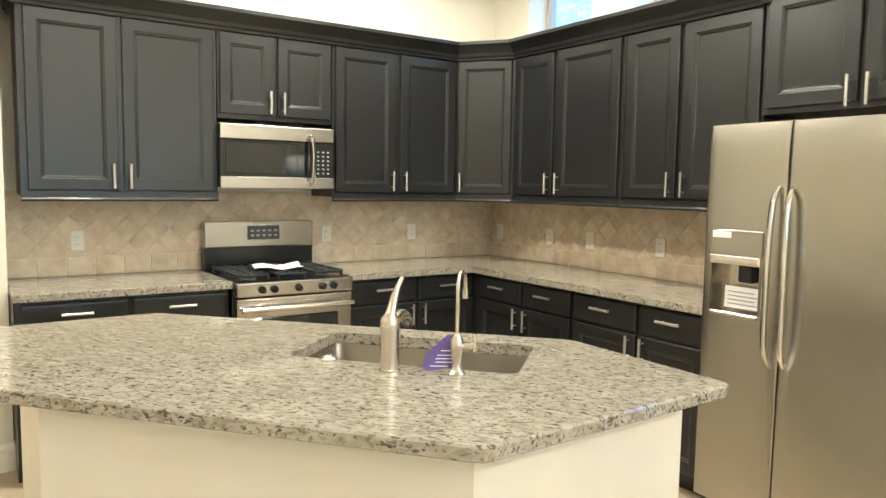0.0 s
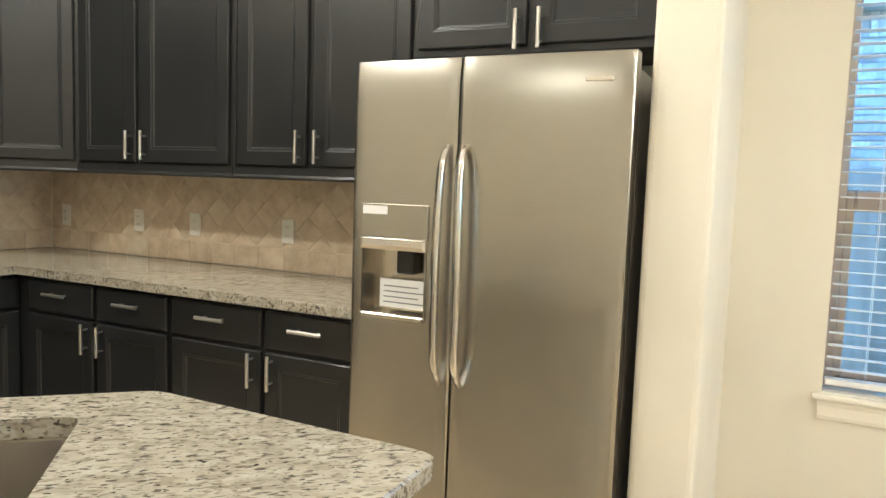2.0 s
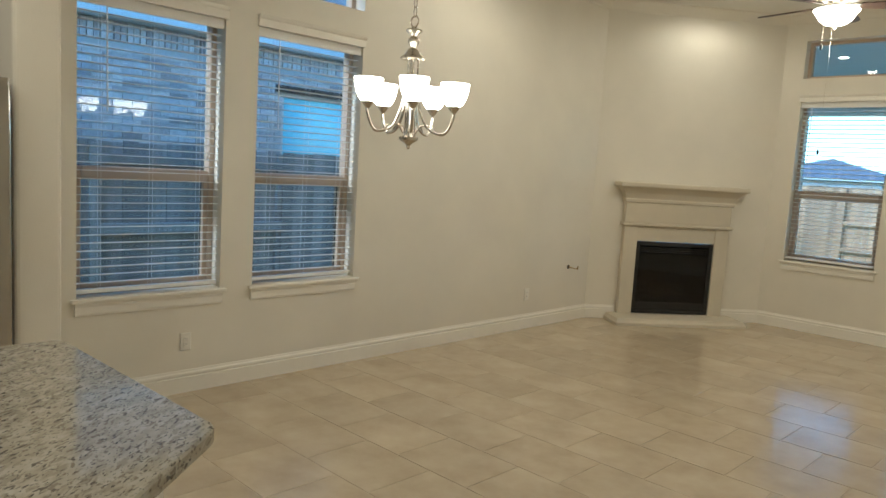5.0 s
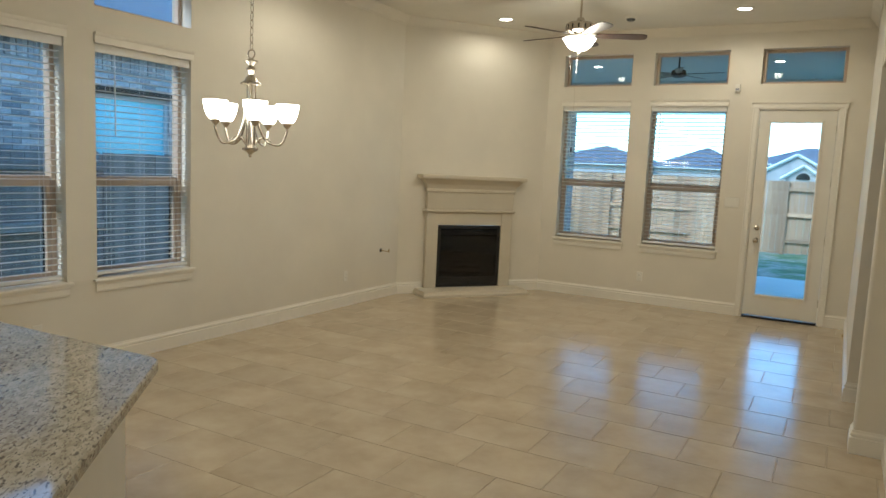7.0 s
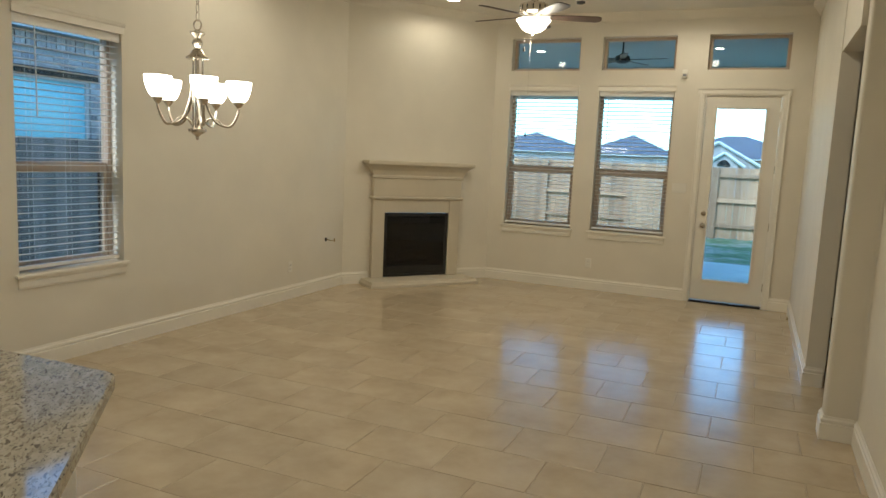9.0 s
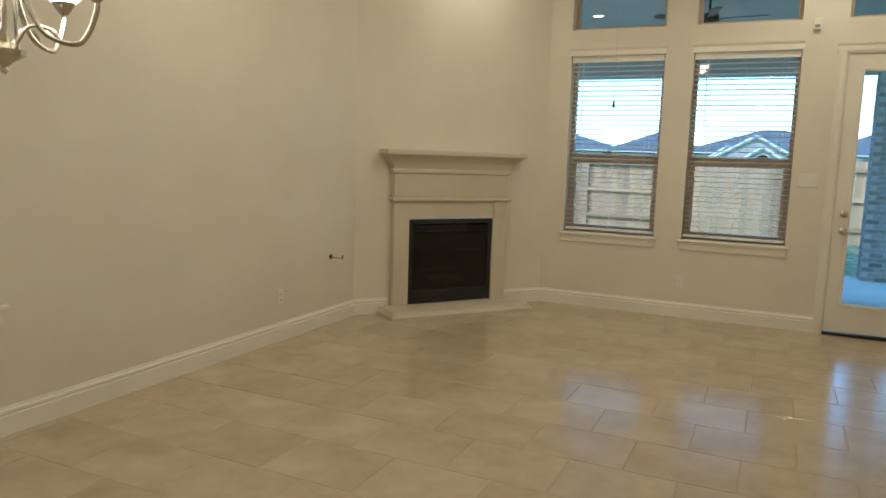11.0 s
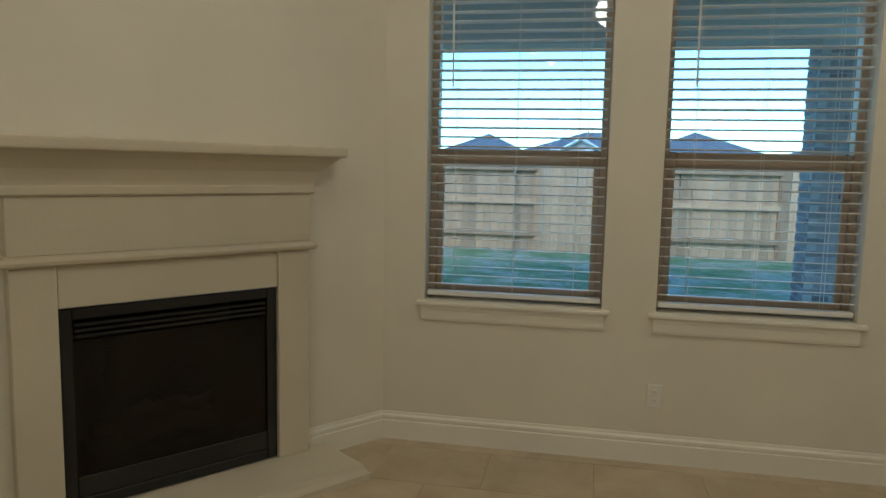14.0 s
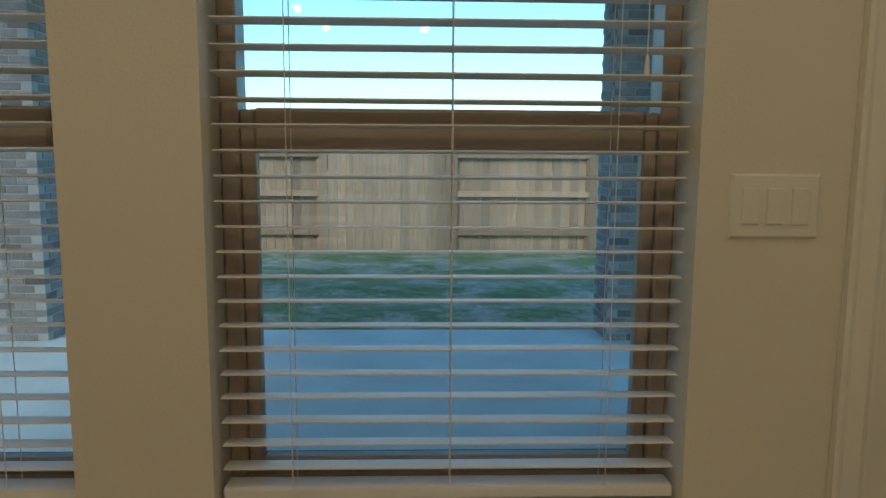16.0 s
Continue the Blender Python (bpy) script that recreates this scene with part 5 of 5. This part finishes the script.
def fence(at, rz, length, faces, label, top=1.70, wood=M_FENCE):
    """A picket fence along local x; faces: (x0, x1, True where rails and posts show on the near side)."""
    o = thing("fence", at, rz, label, "fence", "cedar fences")
    picket = box(0.0, 0.138, 0.0, 0.016, 0.02, top)
    me = bpy.data.meshes.new("picket")
    picket.to_mesh(me)
    picket.free()
    me.materials.append(wood)
    rnd = random.Random(int(length * 10))
    for x0, x1, rails in faces:
        n = round((x1 - x0) / 0.142)
        for k in range(n):
            shared("picket", me, o, pose(x0 + k * (x1 - x0) / n, 0.05 if rails else -0.02 + rnd.uniform(-0.002, 0.002), rnd.uniform(-0.012, 0.008), 0, rnd.uniform(-0.25, 0.25), 0))
        if rails:
            for z in (0.34, 0.97, 1.60):
                part("rail", box(x0, x1, -0.035, 0.048, z - 0.045, z + 0.045, 0.004), wood, o)
        part("post", box(x0 - 0.045, x0 + 0.045, -0.045 if rails else 0.0, 0.07, 0.0, top - 0.02, 0.004), wood, o)
    return o


def spans(a, b, step, first):
    out, x, flag = [], a, first
    while x < b - 0.1:
        out.append((x, min(b, x + step), flag))
        x, flag = x + step, not flag
    return out


fence((6.35, -16.45, -0.17), 180, 17.15, [(0.0, 1.5, False)] + spans(1.5, 17.15, 2.2, True), "weathered cedar picket fence at the back of the lawn", 1.80)
fence((6.40, 5.59, -0.17), -90, 21.9, spans(0.0, 21.9, 1.93, False), "greyed cedar picket fence between the two houses", 1.76, M_GREYFENCE)


def brick_facade(o, w, h, holes, material=None):
    """Near part of a brick wall in local x, z with its face at y = 0; bricks joined in one mesh."""
    part("wall", pierced(w, h, 0.2, holes, 0.012), M_MORTAR, o)
    vs, fs = [], []
    L, Hh, J = 0.194, 0.057, 0.010
    for r in range(int(h / (Hh + J))):
        z, x = r * (Hh + J), -(L + J) * (0.5 if r % 2 else 0)
        while x < w:
            a, b = max(0, x), min(w, x + L)
            cz = z + Hh / 2
            for c, d in [(a, b)]:
                for h0, h1, z0, z1 in holes:
                    if z0 - Hh < cz < z1 + Hh and c < h1 and d > h0:
                        if c < h0 - 0.03:
                            d = h0
                        elif d > h1 + 0.03:
                            c = h1
                        else:
                            c = d
                if d - c > 0.02:
                    k = len(vs)
                    vs += [(c, 0, z), (d, 0, z), (d, 0, z + Hh), (c, 0, z + Hh), (c, 0.013, z), (d, 0.013, z), (d, 0.013, z + Hh), (c, 0.013, z + Hh)]
                    fs += [(k, k + 1, k + 2, k + 3), (k, k + 4, k + 5, k + 1), (k + 3, k + 2, k + 6, k + 7), (k, k + 3, k + 7, k + 4), (k + 1, k + 5, k + 6, k + 2)]
            x += L + J
    me = bpy.data.meshes.new("bricks")
    me.from_pydata(vs, [], fs)
    me.materials.append(material or M_PALEBRICK)
    tagged(shared("bricks", me, o), kind="stuff")


def side_house():
    o = thing("neighbour_house", (7.5, 8.0, -0.17), -90, "brick house next door with teal-coloured window and shingle roof", "house")
    W, H = 18.0, 2.80
    hole = [(8.0 + 2.80, 8.0 + 3.95, 0.95, 2.50)]
    brick_facade(o, W, H, hole)
    vs, fs = [], []
    for k in range(int(W / 0.067)):
        x, n = k * 0.067, len(vs)
        p = 0.008 * (k % 2)
        vs += [(x, -0.012 - p, H + 0.002), (x + 0.057, -0.012 - p, H + 0.002), (x + 0.057, -0.012 - p, H + 0.19), (x, -0.012 - p, H + 0.19), (x, 0.05, H + 0.002), (x + 0.057, 0.05, H + 0.002), (x + 0.057, 0.05, H + 0.19), (x, 0.05, H + 0.19)]
        fs += [(n, n + 1, n + 2, n + 3), (n, n + 4, n + 5, n + 1), (n + 3, n + 2, n + 6, n + 7), (n, n + 3, n + 7, n + 4), (n + 1, n + 5, n + 6, n + 2)]
    me = bpy.data.meshes.new("soldier_course")
    me.from_pydata(vs, [], fs)
    me.materials.append(M_PALEBRICK)
    tagged(shared("soldier_course", me, o), kind="stuff")
    part("upper_wall", box(0, W, 0.012, 0.2, H, H + 0.30), M_MORTAR, o)
    part("fascia", box(-0.3, W + 0.3, -0.20, -0.16, H + 0.195, H + 0.50, 0.004), M_SIDING, o)
    part("soffit", box(-0.3, W + 0.3, -0.16, 0.2, H + 0.20, H + 0.22), M_SIDING, o)
    bm = bmesh.new()
    v = [bm.verts.new(p) for p in ((-0.3, -0.22, H + 0.50), (W + 0.3, -0.22, H + 0.50), (W - 4.5, 5.0, H + 3.6), (4.5, 5.0, H + 3.6), (-0.3, 10.0, H + 0.50), (W + 0.3, 10.0, H + 0.50))]
    for f in ((0, 1, 2, 3), (1, 5, 2), (0, 3, 4), (4, 3, 2, 5), (0, 4, 5, 1)):
        bm.faces.new([v[k] for k in f])
    part("roof", bm, M_SHINGLE, o, "dark grey shingle roof")
    wn_ = thing("window", (0, 0, 0), 0)
    wn_.parent = o
    x0, x1, z0, z1 = hole[0]
    part("frame", ring(x1 - x0, z1 - z0, 0.03, 0.09, 0.05, x=x0, z=z0), M_SIDING, wn_)
    part("pane", box(x0 + 0.05, x1 - 0.05, 0.06, 0.07, z0 + 0.05, z1 - 0.05), M_TEAL, wn_, "pane with the sky's reflection coloured in as teal")
    part("lintel", box(x0 - 0.1, x1 + 0.1, -0.02, 0.05, z1 + 0.002, z1 + 0.09), M_DARKMETAL, wn_)


def brick_wing():
    o = thing("neighbour_wing", (7.35, 13.5, -0.17), -90, "two-storey brick wing of the house next door", "house")
    brick_facade(o, 11.6, 5.6, [])
    part("eave", box(-0.3, 11.9, -0.4, 0.3, 5.6, 5.8, 0.01), M_SIDING, o)
    bm = bmesh.new()
    v = [bm.verts.new(p) for p in ((-0.35, -0.45, 5.8), (11.95, -0.45, 5.8), (11.95, 5.0, 5.8), (-0.35, 5.0, 5.8), (5.8, 2.2, 7.4))]
    for f in ((0, 1, 4), (1, 2, 4), (2, 3, 4), (3, 0, 4), (3, 2, 1, 0)):
        bm.faces.new([v[k] for k in f])
    part("roof", bm, M_SHINGLE, o)


brick_wing()
o = thing("patio_wall", (-0.79, -8.70, -0.10), 90, "mottled grey-brown brick side wall closing the patio", "wall", kind="structure")
brick_facade(o, 2.46, 3.42, [], M_BRICK)
# Plain teal base colour stands in for sky mirrored in the neighbour's window.
M_TEAL = mat("sky_teal_pane", (0.22, 0.68, 0.74), 0.12)
side_house()


def far_house(at, rz, w, d, h, rise, label, gables=(), arch=False):
    o = thing("far_house", at, rz, label, "house", "houses beyond the fence")
    part("wall", box(0, w, 0, d, 0, h), M_FARBRICK, o)
    part("fascia", box(-0.4, w + 0.4, -0.4, d + 0.4, h + 0.06, h + 0.16), M_SIDING, o)
    bm, r = bmesh.new(), min(w, d) / 2
    v = [bm.verts.new(p) for p in ((-0.45, -0.45, h + 0.16), (w + 0.45, -0.45, h + 0.16), (w + 0.45, d + 0.45, h + 0.16), (-0.45, d + 0.45, h + 0.16), (max(r, 0.1), d / 2, h + rise), (min(w - r, w), d / 2, h + rise))]
    for f in ((0, 1, 5, 4), (1, 2, 5), (2, 3, 4, 5), (3, 0, 4), (3, 2, 1, 0)):
        bm.faces.new([v[k] for k in f])
    part("roof", bm, M_SHINGLE, o, "blue-grey shingle hip roof")
    for k in range(2):
        x = w * (0.25 + 0.4 * k)
        wd = part("window", ring(1.1, 1.3, -0.03, 0.02, 0.07, x=x, z=h - 1.9), M_SIDING, o)
        part("pane", box(x + 0.07, x + 1.03, -0.015, -0.005, h - 1.83, h - 0.67), M_DGLASS, wd)
    for k, (gx, gw, gr, gy) in enumerate(gables):
        base = h - 0.3
        bm = bmesh.new()
        p = [(gx - gw, base), (gx + gw, base), (gx, base + gr)]
        u, v = [bm.verts.new((x, gy, z)) for x, z in p], [bm.verts.new((x, d / 2, z)) for x, z in p]
        bm.faces.new((u[0], v[0], v[2], u[2])), bm.faces.new((u[1], u[2], v[2], v[1]))
        part("gable_roof", bm, M_SHINGLE, o)
        bm = prism([(gx - gw + 0.3, gy + 0.15), (gx + gw - 0.3, gy + 0.15), (gx + gw - 0.3, d / 2), (gx - gw + 0.3, d / 2)], 0, base)
        f, g = [bm.verts.new((x, gy + 0.15, z)) for x, z in p], [bm.verts.new((x, gy + 0.25, z)) for x, z in p]
        bm.faces.new(f), bm.faces.new(g[::-1])
        part("gable_wall", bm, M_FARBRICK, o)
        for s in (-1, 1):
            a, b = Vector((gx + s * (gw + 0.15), gy - 0.05, base - 0.10)), Vector((gx, gy - 0.05, base + gr + 0.02))
            part("rake_board", rod(a, b, 0.10, 4), M_SIDING, o, "white rake board")
        if arch and k == len(gables) - 1:
            pts = [(gx + 0.42 * math.cos(math.pi * i / 12), base - 0.12 + 0.42 * math.sin(math.pi * i / 12)) for i in range(13)]
            bm = bmesh.new()
            f, g = [bm.verts.new((x, gy + 0.06, z)) for x, z in pts], [bm.verts.new((x, gy + 0.14, z)) for x, z in pts]
            bm.faces.new(f), bm.faces.new(g[::-1])
            for i in range(13):
                bm.faces.new((f[i], f[(i + 1) % 13], g[(i + 1) % 13], g[i]))
            part("arched_window", bm, M_DGLASS, o, "dark arched window")


M_FARBRICK = painted("far_brick", (0.36, 0.32, 0.29), 0.9, 8, 0.5, 0.2)
far_house((6.4, -50.0, -0.17), 180, 10.4, 9.0, 2.37, 1.85, "single-storey house with white-edged gables and arched window", ((4.3, 2.65, 1.45, -1.2), (2.6, 1.2, 0.8, -0.6), (4.75, 1.15, 0.75, -1.9)), True)
far_house((12.2, -53.0, -0.17), 180, 6.2, 9.0, 2.37, 1.85, "distant house with blue-grey hip roof")
far_house((21.5, -52.0, -0.17), 180, 9.0, 9.0, 2.4, 1.75, "distant house with low hip roof")
far_house((32.0, -52.0, -0.17), 180, 8.5, 9.0, 2.4, 1.95, "far house with shingle hip roof")
far_house((43.0, -54.0, -0.17), 180, 9.5, 9.0, 2.4, 2.0, "far house with wide shingle roof")
far_house((-1.6, -54.0, -0.17), 180, 9.0, 9.5, 2.4, 2.15, "neighbouring house with shingle hip roof")
far_house((-12.5, -55.0, -0.17), 180, 10.0, 9.5, 2.4, 2.0, "far house with grey hip roof")
far_house((26.0, -36.0, -0.17), 180, 8.5, 8.0, 2.5, 2.0, "house beyond the side fence with a hip roof")


# ---- backsplash tiles ----
def clip(poly, x0, x1, z0, z1):
    for axis, lim, sign in ((0, x0, 1), (0, x1, -1), (1, z0, 1), (1, z1, -1)):
        out = []
        for p, q in zip(poly, poly[1:] + poly[:1]):
            a, b = sign * (p[axis] - lim), sign * (q[axis] - lim)
            if a >= 0:
                out.append(p)
            if a * b < 0:
                t = a / (a - b)
                out.append((p[0] + t * (q[0] - p[0]), p[1] + t * (q[1] - p[1])))
        poly = out
        if len(poly) < 3:
            return []
    return poly


def stone_piece(poly):
    cx, cz = sum(p[0] for p in poly) / len(poly), sum(p[1] for p in poly) / len(poly)
    me, n, v, f = bpy.data.meshes.new("splash_tile"), len(poly), [], []
    for s, y in ((1.0, 0.0), (1.0, -0.0022), (0.955, -0.0036)):
        v += [(cx + (p[0] - cx) * s, y, cz + (p[1] - cz) * s) for p in poly]
    for r in range(2):
        f += [(r * n + k, r * n + (k + 1) % n, (r + 1) * n + (k + 1) % n, (r + 1) * n + k) for k in range(n)]
    f.append(tuple(2 * n + k for k in range(n)))
    me.from_pydata(v, [], f)
    me.materials.append(M_SPLASH)
    return me


def backsplash(at, rz, w, z0, z1, notch=None):
    o = thing("backsplash", at, rz, "tumbled beige travertine backsplash laid in diamonds", "backsplash", kind="structure")
    part("grout_bed", box(0, w, -0.004, -0.001, z0, z1), M_SPLASHGROUT, o)
    h, g, band = 0.078, 0.0022, 0.105
    whole = stone_piece([(-h + g, 0), (0, -h + g), (h - g, 0), (0, h - g)])
    for k in range(int(w / 0.15) + 1):
        p = clip([(k * 0.15 + g, z0), (k * 0.15 + 0.15 - g, z0), (k * 0.15 + 0.15 - g, z0 + band - g), (k * 0.15 + g, z0 + band - g)], 0, w, z0, z1)
        if p:
            shared("tile", stone_piece(p), o, pose(0, -0.004, 0))
    zb = z0 + band
    for r in range(0, int((z1 - zb) / h) + 2):
        for c in range(-1, int(w / (2 * h)) + 2):
            cx, cz = c * 2 * h + (h if r % 2 else 0), zb + r * h
            full = h <= cx <= w - h and zb + h <= cz <= z1 - h
            if full:
                shared("tile", whole, o, pose(cx, -0.004, cz))
            else:
                p = clip([(cx - h + g, cz), (cx, cz - h + g), (cx + h - g, cz), (cx, cz + h - g)], 0, w, zb + g, z1)
                if p:
                    shared("tile", stone_piece(p), o, pose(0, -0.004, 0))


backsplash((0.382, NY, 0), 0, KX - 0.392, 0.952, 1.43)
backsplash((KX, NY - 0.012, 0), -90, NY - 0.012 - 2.23, 0.952, 1.42)


# ---- floor tiles ----
fl = part("floor", box(-3.6, EX + T, SY - T, NY + T, -0.15, -0.003), M_GROUT)
tagged(fl, "beige porcelain tile floor with polished sheen", "floor", kind="structure")
TL, TW, GAP = 0.50, 0.403, 0.004


def tile_mesh(name, x0, x1, y0, y1, z0, z1, b=0.0025):
    me = bpy.data.meshes.new(name)
    v = [(x0, y0, z0), (x1, y0, z0), (x1, y1, z0), (x0, y1, z0), (x0, y0, z1 - b), (x1, y0, z1 - b), (x1, y1, z1 - b), (x0, y1, z1 - b),
         (x0 + b, y0 + b, z1), (x1 - b, y0 + b, z1), (x1 - b, y1 - b, z1), (x0 + b, y1 - b, z1)]
    f = [(0, 1, 5, 4), (1, 2, 6, 5), (2, 3, 7, 6), (3, 0, 4, 7), (4, 5, 9, 8), (5, 6, 10, 9), (6, 7, 11, 10), (7, 4, 8, 11), (8, 9, 10, 11)]
    me.from_pydata(v, [], f)
    return me


ft = tile_mesh("floor_tile", -TL / 2 + GAP / 2, TL / 2 - GAP / 2, -TW / 2 + GAP / 2, TW / 2 - GAP / 2, -0.008, 0.0)
ft.materials.append(M_FLOOR)
rest_v, rest_f = [], []
rt = random.Random(4)
for j in range(-16, 13):
    for i in range(-8, 10):
        x, y = -0.60 + i * TL + (0.5 * TL if j % 2 else 0) + TL / 2, -1.554 + (j + 0.5) * TW
        if x > EX + 0.3 or y < SY - 0.3 or x < -3.5 or y > NY + 0.1:
            continue
        if -1.35 < x < EX + 0.2 and y < 1.6:
            shared("tile", ft, fl, pose(x, y, rt.uniform(-0.0004, 0.0004), rt.uniform(-0.05, 0.05), rt.uniform(-0.05, 0.05), 0))
        else:
            k = len(rest_v)
            rest_v += [(v.co.x + x, v.co.y + y, v.co.z) for v in ft.vertices]
            rest_f += [tuple(n + k for n in p.vertices) for p in ft.polygons]
me = bpy.data.meshes.new("far_tiles")
me.from_pydata(rest_v, [], rest_f)
me.materials.append(M_FLOOR)
tagged(shared("far_tiles", me, fl), kind="stuff")
